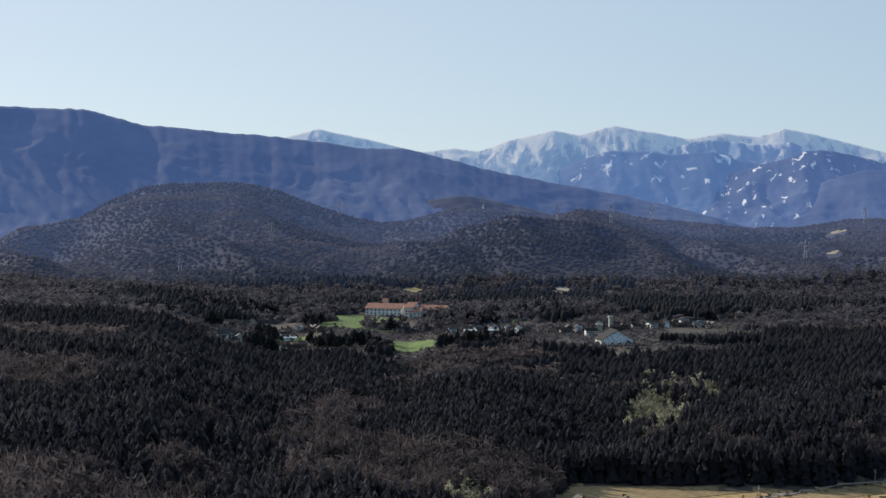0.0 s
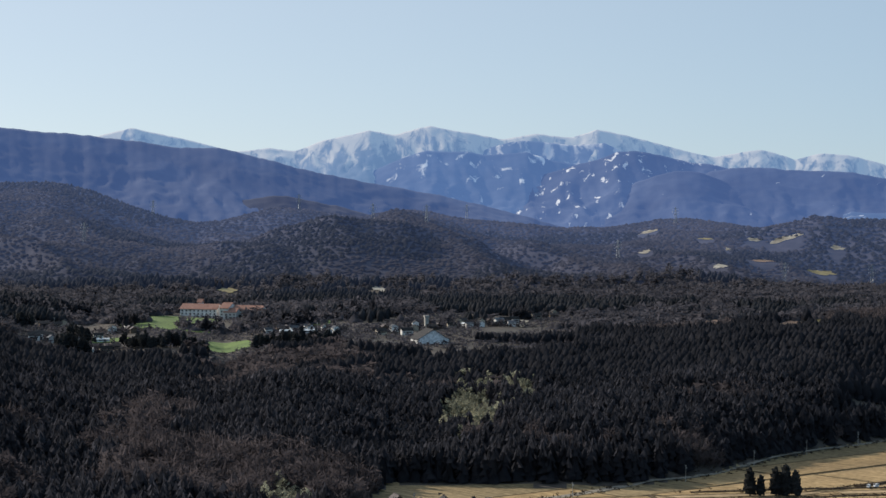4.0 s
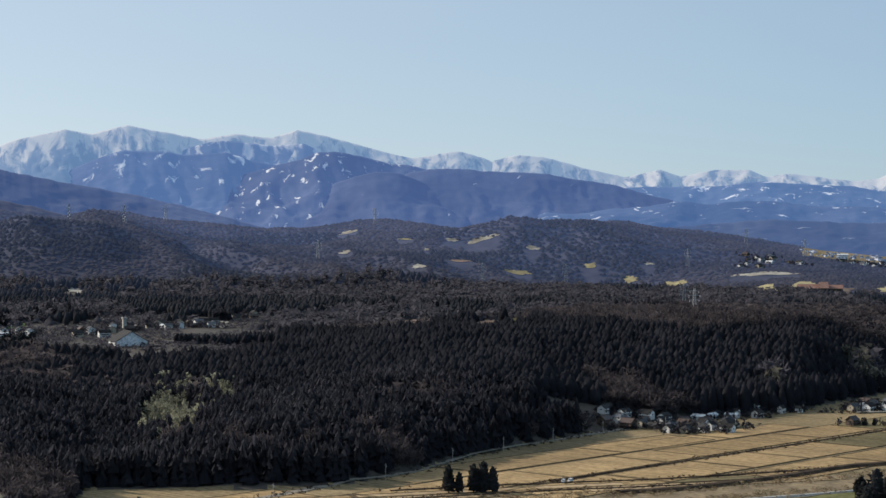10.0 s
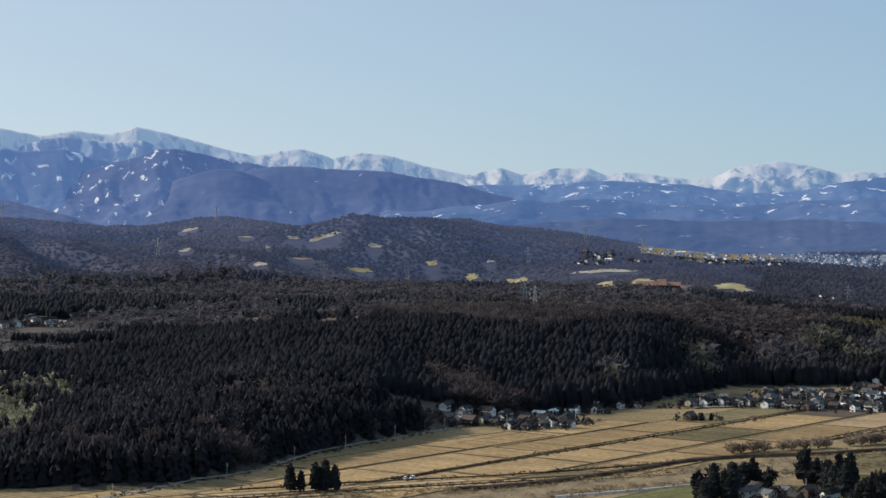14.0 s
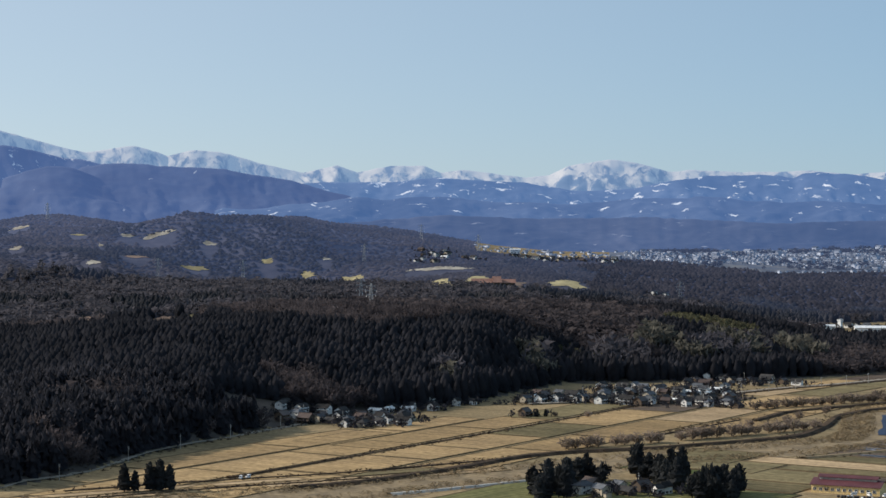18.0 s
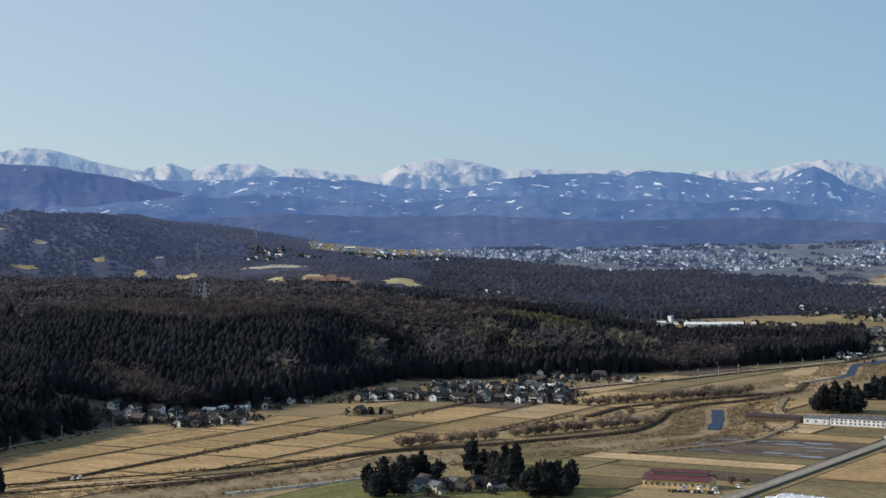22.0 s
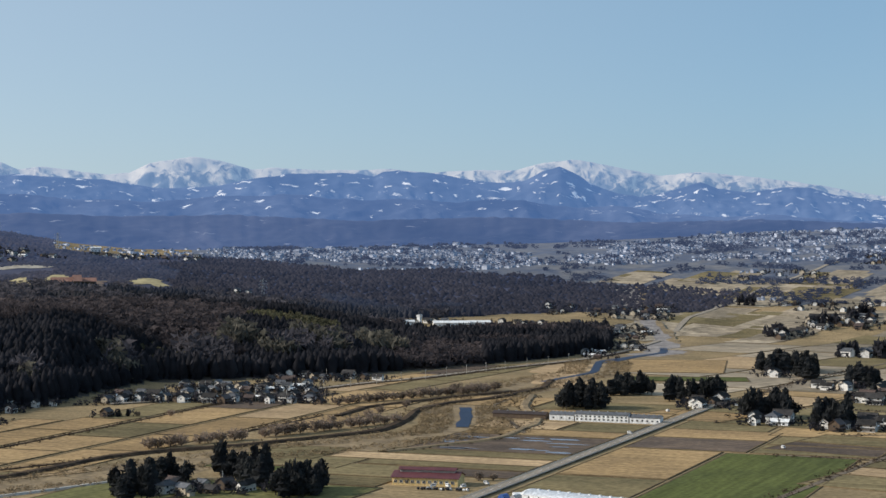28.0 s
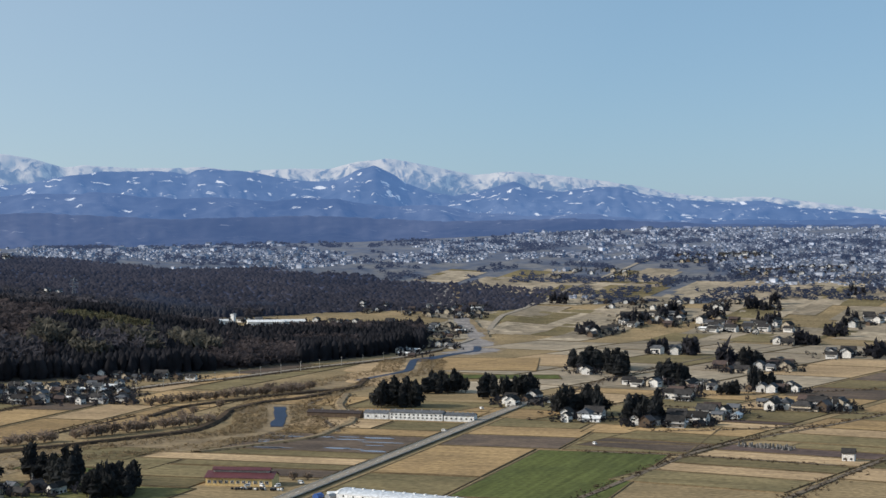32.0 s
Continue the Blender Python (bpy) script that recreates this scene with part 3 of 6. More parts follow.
ridge("backdrop_low_hills", LOW_CREST, 3985, 250, 66, LOWHILL, 20, 81, 13, 66, "low wooded hills behind the town, blue with painted haze", 140, 1.2, 0.1)
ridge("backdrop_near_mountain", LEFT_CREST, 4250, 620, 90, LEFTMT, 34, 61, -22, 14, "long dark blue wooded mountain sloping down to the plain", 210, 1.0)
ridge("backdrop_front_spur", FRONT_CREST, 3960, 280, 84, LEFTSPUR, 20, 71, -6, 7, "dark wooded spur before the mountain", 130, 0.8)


# ---- tree templates ----
def cone_tree(seed, sides=6, rings=(0.0, 0.22, 0.5, 0.78), radii=(0.62, 1.0, 0.72, 0.36)):
    g = np.random.default_rng(seed)
    v, f = [], []
    for k, (h, q) in enumerate(zip(rings, radii)):
        for i in range(sides):
            a = (i + 0.5 * (k % 2)) * 2 * math.pi / sides
            rr = q * g.uniform(0.72, 1.2)
            v.append((rr * math.cos(a), rr * math.sin(a), h + g.uniform(-0.04, 0.04)))
    v.append((0, 0, 1.0))
    for k in range(len(rings) - 1):
        for i in range(sides):
            a, b = k * sides + i, k * sides + (i + 1) % sides
            f += [(a, b, b + sides), (a, b + sides, a + sides)]
    last = (len(rings) - 1) * sides
    f += [(last + i, last + (i + 1) % sides, len(v) - 1) for i in range(sides)]
    return np.array(v), np.array(f)


def twig_tree(seed, n=90, stem=True):
    """A winter crown: a fan of thin twigs that leaves gaps."""
    g = np.random.default_rng(seed)
    v, f = [], []
    for _ in range(n):
        d = g.normal(size=3)
        d /= np.linalg.norm(d)
        tip = np.array([d[0], d[1], 0.62 + d[2] * 0.42]) * np.array([1, 1, 1]) * g.uniform(0.75, 1.0)
        root = tip * np.array([0.35, 0.35, 0.75]) + g.normal(size=3) * 0.08
        side = g.normal(size=3) * 0.04
        b = len(v)
        v += [root + side, root - side, tip]
        f.append((b, b + 1, b + 2))
        out = tip + g.normal(size=3) * 0.16
        v += [tip * 0.8 + root * 0.2 + side * 0.7, out, tip * 0.85 + root * 0.15 - side]
        f.append((b + 3, b + 4, b + 5))
    if stem:
        for i in range(3):
            a = i * 2.1
            b = len(v)
            v += [(0.05 * math.cos(a), 0.05 * math.sin(a), 0), (0.05 * math.cos(a + 2.1), 0.05 * math.sin(a + 2.1), 0), (0, 0, 0.7)]
            f.append((b, b + 1, b + 2))
    return np.array(v), np.array(f)


def leaf_clump(seed, n=46, leaf=1.0):
    """Bamboo: arching plumes of leaves."""
    g = np.random.default_rng(seed)
    v, f = [], []
    for _ in range(n):
        a, h = g.uniform(0, 2 * math.pi), g.uniform(0.25, 1.0)
        q = (1.05 - h) * 0.8 + 0.22
        c = np.array([q * math.cos(a) * g.uniform(0.5, 1), q * math.sin(a) * g.uniform(0.5, 1), h])
        b = len(v)
        v += [c, c + g.normal(size=3) * np.array([0.3, 0.3, 0.1]) * leaf, c + (np.array([0.25 * math.cos(a), 0.25 * math.sin(a), -0.16]) + g.normal(size=3) * 0.08) * leaf]
        f.append((b, b + 1, b + 2))
    return np.array(v), np.array(f)


def shard_tree(seed, n=16, cone=False, big=0.95, rise=0.45):
    """A rough crown of overlapping sprays, round or tapering."""
    g = np.random.default_rng(seed)
    v, f = [], []
    for k in range(n):
        if cone:
            h = (k + g.uniform(0.1, 0.9)) / n * 0.88
            a, q = g.uniform(0, 2 * math.pi), (1 - h) ** 0.55
            c = np.array([math.cos(a) * q * 0.45, math.sin(a) * q * 0.45, h])
            o = np.array([math.cos(a), math.sin(a), 0])
            s = np.array([-math.sin(a), math.cos(a), 0])
            w = (0.48 * q + 0.10) * g.uniform(0.7, 1.25)
            tri = (c + np.array([0, 0, 0.16]) - o * 0.1, c + o * w * 0.75 - s * w * 0.7 - np.array([0, 0, 0.07]), c + o * w * 0.75 + s * w * 0.7 - np.array([0, 0, g.uniform(0.02, 0.12)]))
        else:
            d = g.normal(size=3)
            d /= np.linalg.norm(d)
            c = np.array([d[0] * 0.62, d[1] * 0.62, 0.5 + 0.36 * d[2]])
            tri = [c + g.normal(size=3) * np.array([big, big, rise]) * 0.5 for _ in range(3)]
        b = len(v)
        v += list(tri)
        f.append((b, b + 1, b + 2))
    if cone:
        b = len(v)
        v += [(0.5 * math.cos(i * 1.257), 0.5 * math.sin(i * 1.257), 0) for i in range(5)] + [(0, 0, 0.95)]
        f += [(b + i, b + (i + 1) % 5, b + 5) for i in range(5)]
    return np.array(v), np.array(f)


def dome_tree(seed, sides=6):
    """A low lumpy crown for woods kilometres off."""
    g = np.random.default_rng(seed)
    a = np.arange(sides) * 2 * math.pi / sides + g.uniform(0, 1)
    rim = np.stack([np.cos(a) * g.uniform(0.75, 1.2, sides), np.sin(a) * g.uniform(0.75, 1.2, sides), g.uniform(-0.1, 0.12, sides)], -1)
    top = np.array([[g.uniform(-0.25, 0.25), g.uniform(-0.25, 0.25), g.uniform(0.8, 1.1)]])
    return np.concatenate([rim, top]), np.array([(i, (i + 1) % sides, sides) for i in range(sides)])


def sown(r0, r1, az0, az1, gap, keep):
    """Places jittered over a sector at about one gap from each other, kept where keep(x, y, az, r) says."""
    rs = np.arange(r0, r1, gap)
    out = []
    for r in rs:
        n = max(1, int(r * radians(az1 - az0) / gap))
        a = az0 + (np.arange(n) + rng.uniform(-0.45, 0.45, n) + rng.uniform()) * (az1 - az0) / n
        q = r + rng.uniform(-0.5, 0.5, n) * gap
        out.append(np.stack([a, q], -1))
    a, q = np.concatenate(out).T
    x, y = q * np.sin(np.radians(a)), q * np.cos(np.radians(a))
    k = keep(x, y, a, q)
    return x[k], y[k], a[k], q[k]


# clearings in the woods: azimuth, distance, half-width across and half-depth along the view
CLEAR = []
LAWNS = []


def cleared(a, q):
    k = np.zeros(len(a), bool)
    for ca, cr, w, d in CLEAR + LAWNS:
        k |= (((a - ca) * math.pi / 180 * cr / w) ** 2 + ((q - cr) / d) ** 2) < 1
    return k


# fairways and clearings among the hill woods: azimuth, distance, half-width, half-depth, surface
for az, r, w, d, m in ((11.59, 3312, 19, 16, SAND), (11.51, 2968, 10, 15, SAND), (13.30, 3170, 13, 16, FAIRWAY), (13.93, 3060, 5, 16, SAND), (14.70, 3150, 12, 9, SAND), (15.53, 3142, 27, 8, SAND),
                       (17.11, 3072, 12, 11, SAND), (13.71, 2718, 12, 16, SAND), (14.95, 2938, 23, 16, SCRUB), (16.61, 2958, 23, 16, FAIRWAY), (18.84, 2980, 12, 8, FAIRWAY), (20.55, 3000, 9, 8, SAND),
                       (20.02, 2930, 12, 14, FAIRWAY), (21.36, 2878, 21, 23, FAIRWAY), (23.93, 2654, 23, 60, FAIRWAY), (25.11, 2678, 19, 59, FAIRWAY), (23.93, 2860, 46, 16, SAND), (27.80, 2684, 26, 60, FAIRWAY),
                       (-0.91, 2505, 16, 15, FAIRWAY), (3.56, 2500, 13, 18, SAND), (7.82, 2052, 9, 29, SAND), (13.51, 1990, 11, 30, SCRUB), (15.79, 1922, 14, 35, SCRUB), (16.63, 1920, 11, 42, OLIVE),
                       (26.04, 2622, 27, 57, SCRUB)):
    front = 50 if r > 2800 else 150 if az > 22 else 18 if r > 2620 else 95
    d *= 1.0 if r > 2620 else 1.4
    LAWNS.append((az, r - front / 2, w * 1.15, d + front / 2))
    n, k = 36, 7
    t, q = np.meshgrid(np.arange(n) * 2 * math.pi / n, np.linspace(0.02, 1, k))
    rough = 0.9 + 1.5 * (fbm(np.cos(t) * 1.9 + az * 3, np.sin(t) * 1.9 + r, 5, 3) - 0.5)
    cx, cy = polar(az, r)
    ex, ey = np.cos(t) * q * rough * w, np.sin(t) * q * rough * d
    ca, sa = math.cos(radians(az)), math.sin(radians(az))
    px, py = cx + ex * ca + ey * sa, cy - ex * sa + ey * ca
    v = np.stack([px, py, height(px, py) + 0.9], -1).reshape(-1, 3)
    kind = {FAIRWAY: ("fairway", "straw-coloured winter golf fairway among hill woods"), SAND: ("sand_clearing", "pale bare clearing among hill woods"),
            SCRUB: ("scrub_clearing", "reddish brown scrub clearing in the woods"), OLIVE: ("scrub_clearing", "olive grass clearing in the woods")}[m]
    tagged(new(kind[0], fast_mesh(kind[0], v, grid_faces(k, n, True), [m], smooth=True)), kind[1], "clearing", "hill clearings", "structure")

# house plots of the shelf village and the farmstead below it
VILLAGE = ((-6.2, 1800, 4), (-5.9, 1960, 3), (-3.9, 1935, 6), (-5.0, 1850, 5), (0.6, 1900, 5), (1.3, 1895, 4), (2.0, 1893, 4), (4.0, 1905, 5), (6.2, 2010, 8), (7.2, 2035, 8), (8.5, 2135, 4), (5.0, 1960, 4), (-4.5, 1760, 4))
for az, r, n in VILLAGE:
    CLEAR.append((az, r - 55, 40, 85))
CLEAR.extend(((19.4, 1428, 46, 44), (18.4, 1420, 34, 34), (21.2, 1432, 40, 40)))
CLEAR.append((5.1, 1760, 42, 80))
CLEAR.append((-1.6, 2090, 40, 60))


# ---- woods ----
sprays = [shard_tree(s, 30, True) for s in range(6)]
conifers = [cone_tree(s, 6, (0.0, 0.3, 0.66), (0.75, 1.0, 0.56)) for s in range(8)]
rough = [shard_tree(30 + s, 17) for s in range(6)]
crowns = [twig_tree(140 + s, 96) for s in range(6)]
domes = [dome_tree(s) for s in range(8)]
puffs = [shard_tree(40 + s, 110, False, 0.34, 0.12) for s in range(6)]
low = [shard_tree(80 + s, 9) for s in range(6)]
plumes = [leaf_clump(s, 110) for s in range(4)]


def in_wood(x, y, a, q):
    open_shelf = (a > -7.2) & (a < 9.5) & (q > 1615 + 35 * np.sin(a)) & (q < 2180) & (fbm(x / 55, y / 55, 8, 3) < 0.585)
    return wooded(x, y, a, q) & (q > np.interp(a, *FOOT) + 6) & ~cleared(a, q) & ~open_shelf


def bare_share(x, y, a, q):
    """How far leafless trees take over from cedars."""
    patch = fbm(x / 130, y / 130, 31)
    edge = np.interp(a, (-14, -13, -8, -3.8, -1.4, 2, 3.5), (1280, 1282, 1225, 1380, 1255, 1120, 1050))
    left = np.clip((edge - q) / 60, 0, 1) * (a < 3.5)
    return patch + (0.15 - 0.05 * (a < -8.5)) * left - 0.15 * ((a > 3.5) & (q < 1700)) - 0.06 * ((q > edge) & (a < 3.5)) + 0.03 * (a > 17) + 0.05 * ((a > 23) & (a < 30.5))


def bamboo_patch(x, y, a, q):
    one = (((a - 6.9) / 1.75) ** 2 + ((q - 1330) / 190) ** 2 < 0.75 + 1.6 * (fbm(x / 45, y / 45, 71) - 0.5)) & (fbm(x / 16, y / 30, 73, 2) > 0.46)
    two = ((a - 32.0) / 1.45) ** 2 + ((q - 2105) / 62) ** 2 < 0.7 + 0.5 * fbm(x / 40, y / 40, 78)
    three = ((a - 1.9) / 0.9) ** 2 + ((q - 2330) / 45) ** 2 < 1
    four = (((a - 28.2) / 0.9) ** 2 + ((q - 1830) / 40) ** 2 < 1) & (fbm(x / 14, y / 14, 79, 2) > 0.47)
    five = ((a - 0.9) / 0.7) ** 2 + ((q - 965) / 45) ** 2 < 0.6 + 0.8 * fbm(x / 20, y / 20, 75)
    return five | one | two | three | four


x, y, a, q = sown(430, 2480, -17, 42.6, 6.6, lambda x, y, a, q: in_wood(x, y, a, q) & (q < np.interp(a, *BROW) + 170))
share, bam = bare_share(x, y, a, q), bamboo_patch(x, y, a, q)
n = len(x)
z = height(x, y)
turn = rng.uniform(0, 6.3, n)
# rounded copses of broadleaf trees low on the slope among the cedars
copse = np.zeros(n, bool)
for ca, cq, wa, wq in ((26.8, 1772, 0.6, 36), (29.3, 1842, 0.85, 42), (31.6, 1905, 0.7, 40), (32.7, 1950, 0.9, 46), (24.2, 1625, 0.4, 30), (34.6, 2020, 0.8, 46), (30.4, 1930, 0.5, 34)):
    copse |= ((a - ca) / wa) ** 2 + ((q - cq) / wq) ** 2 < 0.5 + 1.0 * fbm(x / 22, y / 22, 83)
copse &= ~bam
bam |= copse
pick = ~bam & (share < 0.56)
tall = rng.uniform(12, 16, n) * (1 + 0.7 * (fbm(x / 50, y / 50, 51) - 0.5)) * np.where((a > -7.2) & (a < 9.5), np.clip(1.5 - (q - 1200) / 800, 0.6, 1), 1) * (1 + 0.5 * np.clip(1 - (q - np.interp(a, *FOOT)) / 60, 0, 1))
wide = np.minimum(tall, 15) * rng.uniform(0.30, 0.44, n)
for name, models, keep in (("cedar_forest", sprays, pick & (q < 1420)), ("cedar_forest_upper", conifers, pick & (q >= 1420))):
    stuff(name, models, np.stack([x, y, z + 0.5], -1)[keep], np.stack([wide, tall], -1)[keep], turn[keep], CEDAR, "dense dark green cedar forest on the low hill", "forest", models is conifers)
stuff("cedar_understorey", domes, np.stack([x, y, z], -1)[pick], np.stack([rng.uniform(4.0, 5.4, n), np.minimum(tall, 16) * rng.uniform(0.55, 0.72, n)], -1)[pick], turn[pick], CEDAR,
      "closed dark lower canopy of the cedar forest", "forest", True)
pick = ~bam & (share >= 0.56)
near = pick & ((q < 1300) | (a > 14) & (q < 1900)) & (rng.uniform(size=n) < 0.5)
tall = rng.uniform(11, 17, n)
stuff("bare_woodland", crowns, np.stack([x, y, z], -1)[near], np.stack([tall * rng.uniform(0.42, 0.60, n), tall], -1)[near], turn[near], BARE, "leafless brown winter woodland on the slope", "woodland")
far = pick & (q >= 1300) & ~((a > 14) & (q < 1900))
stuff("bare_copse", rough, np.stack([x, y, z + 1], -1)[far], np.stack([rng.uniform(4, 6.5, n), rng.uniform(8, 12, n)], -1)[far], turn[far], BARE, "leafless grey-brown copses between the cedars", "woodland")
for grey, m, low_z, top_z, words in ((True, BAMBOO, 8, 15, "grey-olive feathery bamboo grove amid the cedars"), (False, GREENBAMBOO, 9, 12, "olive green bamboo groves amid the cedars")):
    bx = np.stack([x, y, z, turn], -1)[bam & ~copse & (((q < 1600) & (a < 12)) == grey) & (rng.uniform(size=n) < (0.42 if grey else 0.9))]
    stuff("bamboo_grove", puffs if grey else plumes, bx[:, :3], np.stack([rng.uniform(2.8, 5.0, len(bx)), rng.uniform(low_z, top_z, len(bx))], -1), rng.uniform(0, 6.3, len(bx)), m, words, "bamboo")
green = fbm(x / 60, y / 60, 85) > 0.52
for k, m, words in ((copse & green, LEAFY, "olive-grey evergreen broadleaf copse below the cedars"), (copse & ~green, COPSE, "rounded leafless grey copse below the cedars")):
    k &= rng.uniform(size=n) < 0.8
    stuff("slope_copse", rough, np.stack([x, y, z + 1], -1)[k], np.stack([rng.uniform(5.0, 8.0, n), rng.uniform(14, 20, n)], -1)[k], turn[k], m, words, "woodland")

x, y, a, q = sown(1650, 2560, -18, 44, 9.5, lambda x, y, a, q: in_wood(x, y, a, q) & (q >= np.interp(a, *BROW) + 165))
n, z, turn = len(x), height(x, y), rng.uniform(0, 6.3, len(x))
pine = fbm(x / 120, y / 120, 91) > 0.60
leaf = rng.uniform(size=n) < 0.4
stuff("shelf_woodland", rough, np.stack([x, y, z + 1], -1)[~pine & leaf], np.stack([rng.uniform(4.5, 7, n), rng.uniform(7, 12, n)], -1)[~pine & leaf], turn[~pine & leaf], COPSE,
      "leafless grey-brown woods on the shelf above the forest", "woodland")
stuff("shelf_thicket", domes, np.stack([x, y, z], -1)[~pine], np.stack([rng.uniform(5, 8, n), rng.uniform(4.5, 9, n)], -1)[~pine], turn[~pine], COPSE,
      "dense grey-brown thicket on the shelf above the forest", "woodland", True)
# the furthest of these share the hill conifers' painted haze glow
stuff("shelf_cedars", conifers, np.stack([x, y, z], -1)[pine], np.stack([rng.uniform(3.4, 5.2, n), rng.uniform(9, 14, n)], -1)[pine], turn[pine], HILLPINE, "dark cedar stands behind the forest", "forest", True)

x, y, a, q = sown(2540, 3480, -19, 50, 8.4, lambda x, y, a, q: ~cleared(a, q) & wooded(x, y, a, q))
n, z, turn = len(x), height(x, y), rng.uniform(0, 6.3, len(x))
pine = fbm(x / 200, y / 200, 95) > 0.60
size = np.stack([rng.uniform(3.6, 6.2, n), rng.uniform(1.6, 4.0, n)], -1)
# woods on the ground sheet, lifted by the painted haze in their materials
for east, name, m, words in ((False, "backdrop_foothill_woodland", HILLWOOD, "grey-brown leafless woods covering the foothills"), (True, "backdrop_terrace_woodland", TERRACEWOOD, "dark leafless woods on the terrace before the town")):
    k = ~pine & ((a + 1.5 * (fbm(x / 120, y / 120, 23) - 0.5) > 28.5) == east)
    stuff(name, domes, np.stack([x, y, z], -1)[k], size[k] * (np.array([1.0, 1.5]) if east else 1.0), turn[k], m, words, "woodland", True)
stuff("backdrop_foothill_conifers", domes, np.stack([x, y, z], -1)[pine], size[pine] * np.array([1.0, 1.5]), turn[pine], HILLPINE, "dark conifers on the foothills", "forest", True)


# brush on the open shelf round the village
x, y, a, q = sown(1650, 2230, -7.4, 9.6, 7.0, lambda x, y, a, q: ~in_wood(x, y, a, q) & (fbm(x / 40, y / 40, 19) > 0.40) & (((a + 2.55) * 35 / 62) ** 2 + ((q - 2030) / 100) ** 2 > 1) & (((a + 1.0) * 32 / 26) ** 2 + ((q - 1815) / 50) ** 2 > 1))
n = len(x)
stuff("shelf_brush", low, np.stack([x, y, height(x, y)], -1), np.stack([rng.uniform(1.8, 4.4, n), rng.uniform(1.5, 5.0, n)], -1), rng.uniform(0, 6.3, n), COPSE, "brown leafless brush round the shelf village", "brush")
# ---- the plain: fields, tracks, river ----
class Frame:
    """A plan frame on the plain: u along a compass heading, v to its left."""

    def __init__(self, x, y, heading):
        self.o, self.h = (x, y), heading
        self.u, self.v = (math.sin(radians(heading)), math.cos(radians(heading))), (-math.cos(radians(heading)), math.sin(radians(heading)))

    def at(self, u, v):
        return self.o[0] + u * self.u[0] + v * self.v[0], self.o[1] + u * self.u[1] + v * self.v[1]

    def place(self, u, v, z=0.0, turn=0.0):
        x, y = self.at(u, v)
        return pose(x, y, z, 0, 0, 90 - self.h + turn)


FIELD_WORDS = {"rice_stubble": "tan harvested rice paddy with stubble", "pale_straw": "pale straw-coloured harvested paddy", "olive_stubble": "olive-brown paddy with regrowing stubble",
               "winter_meadow": "yellowish green winter meadow", "young_wheat": "green field of young winter wheat", "wet_soil": "dark wet paddy with puddles", "hazed_stubble": "stubble field far out on the plain, greyed with painted haze", "ploughed_soil": "purple-brown ploughed paddy"}


def paddy(f, u0, u1, v0, v1, m, z=0.30):
    """One level paddy with its low earth bund all round, and wheel ruts in the surface."""
    x, y = f.at((u0 + u1) / 2, (v0 + v1) / 2)
    z += height_at(x, y) + pick.uniform(-0.09, 0.13)
    a, b = (u1 - u0) / 2, (v1 - v0) / 2
    bm = bmesh.new()
    rings = []
    for q, h in ((0.0, -0.45), (0.25, 0.16), (0.9, 0.16), (1.5, -0.04)):
        rings.append([bm.verts.new((sx * (a - q), sy * (b - q), h)) for sx, sy in ((-1, -1), (1, -1), (1, 1), (-1, 1))])
    for lo, hi in zip(rings, rings[1:]):
        for i in range(4):
            bm.faces.new((lo[i], lo[(i + 1) % 4], hi[(i + 1) % 4], hi[i]))
    for face in bm.faces:
        face.material_index = 1
    bm.faces.new(rings[-1])
    me = bpy.data.meshes.new("paddy_field")
    bm.to_mesh(me)
    bm.free()
    me.materials.append(m)
    me.materials.append(BUND)
    ob = tagged(new("paddy_field", me), FIELD_WORDS[m.name], "field", "paddy fields", "structure")
    ob.matrix_world = pose(x, y, z, 0, 0, 90 - f.h)
    return ob


def ribbon(name, pts, width, z, m, label, category="track", crown=0.0, wobble=0.0, seed=0, thick=0.5):
    """A strip along a smooth line over the ground, with thickness; crown raises a flat-topped bank."""
    p = np.array(pts, float)
    d = np.concatenate([[0], np.cumsum(np.hypot(*np.diff(p, axis=0).T))])
    t = np.arange(0, d[-1] + 1e-6, 9.0)
    c = np.stack([np.interp(t, d, p[:, 0]), np.interp(t, d, p[:, 1])], -1)
    for _ in range(4):
        c[1:-1] = (c[:-2] + 2 * c[1:-1] + c[2:]) / 4
    g = np.gradient(c, axis=0)
    g /= np.hypot(g[:, 0], g[:, 1])[:, None]
    nrm = np.stack([-g[:, 1], g[:, 0]], -1)
    prof = ((-0.5, -thick), (-0.5, 0.0), (0.5, 0.0), (0.5, -thick)) if not crown else ((-0.5, -thick), (-0.2, crown), (0.2, crown), (0.5, -thick))
    rows = []
    for k, (s, h) in enumerate(prof):
        w = width * (1 + wobble * (fbm(t / 25 + 50 * (s > 0), t * 0 + seed, 3) - 0.5) * 2)
        q = c + nrm * (s * w)[:, None]
        hh = h * (1 + 0.4 * (fbm(t / 15, t * 0 + seed + k, 9) - 0.5)) if crown and h > 0 else h
        rows.append(np.stack([q[:, 0], q[:, 1], height(q[:, 0], q[:, 1]) * 0 + np.maximum(height(c[:, 0], c[:, 1]), 0) + z + hh], -1))
    v = np.stack(rows).reshape(-1, 3)
    return tagged(new(name, fast_mesh(name, v, grid_faces(len(prof), len(t))[:, ::-1], [m])), label, category, kind="structure")


WEST, MIDDLE, EAST = Frame(373, 1089, 56.5), Frame(623, 816, 58.0), Frame(926, 798, 72.0)
pick = random.Random(5)


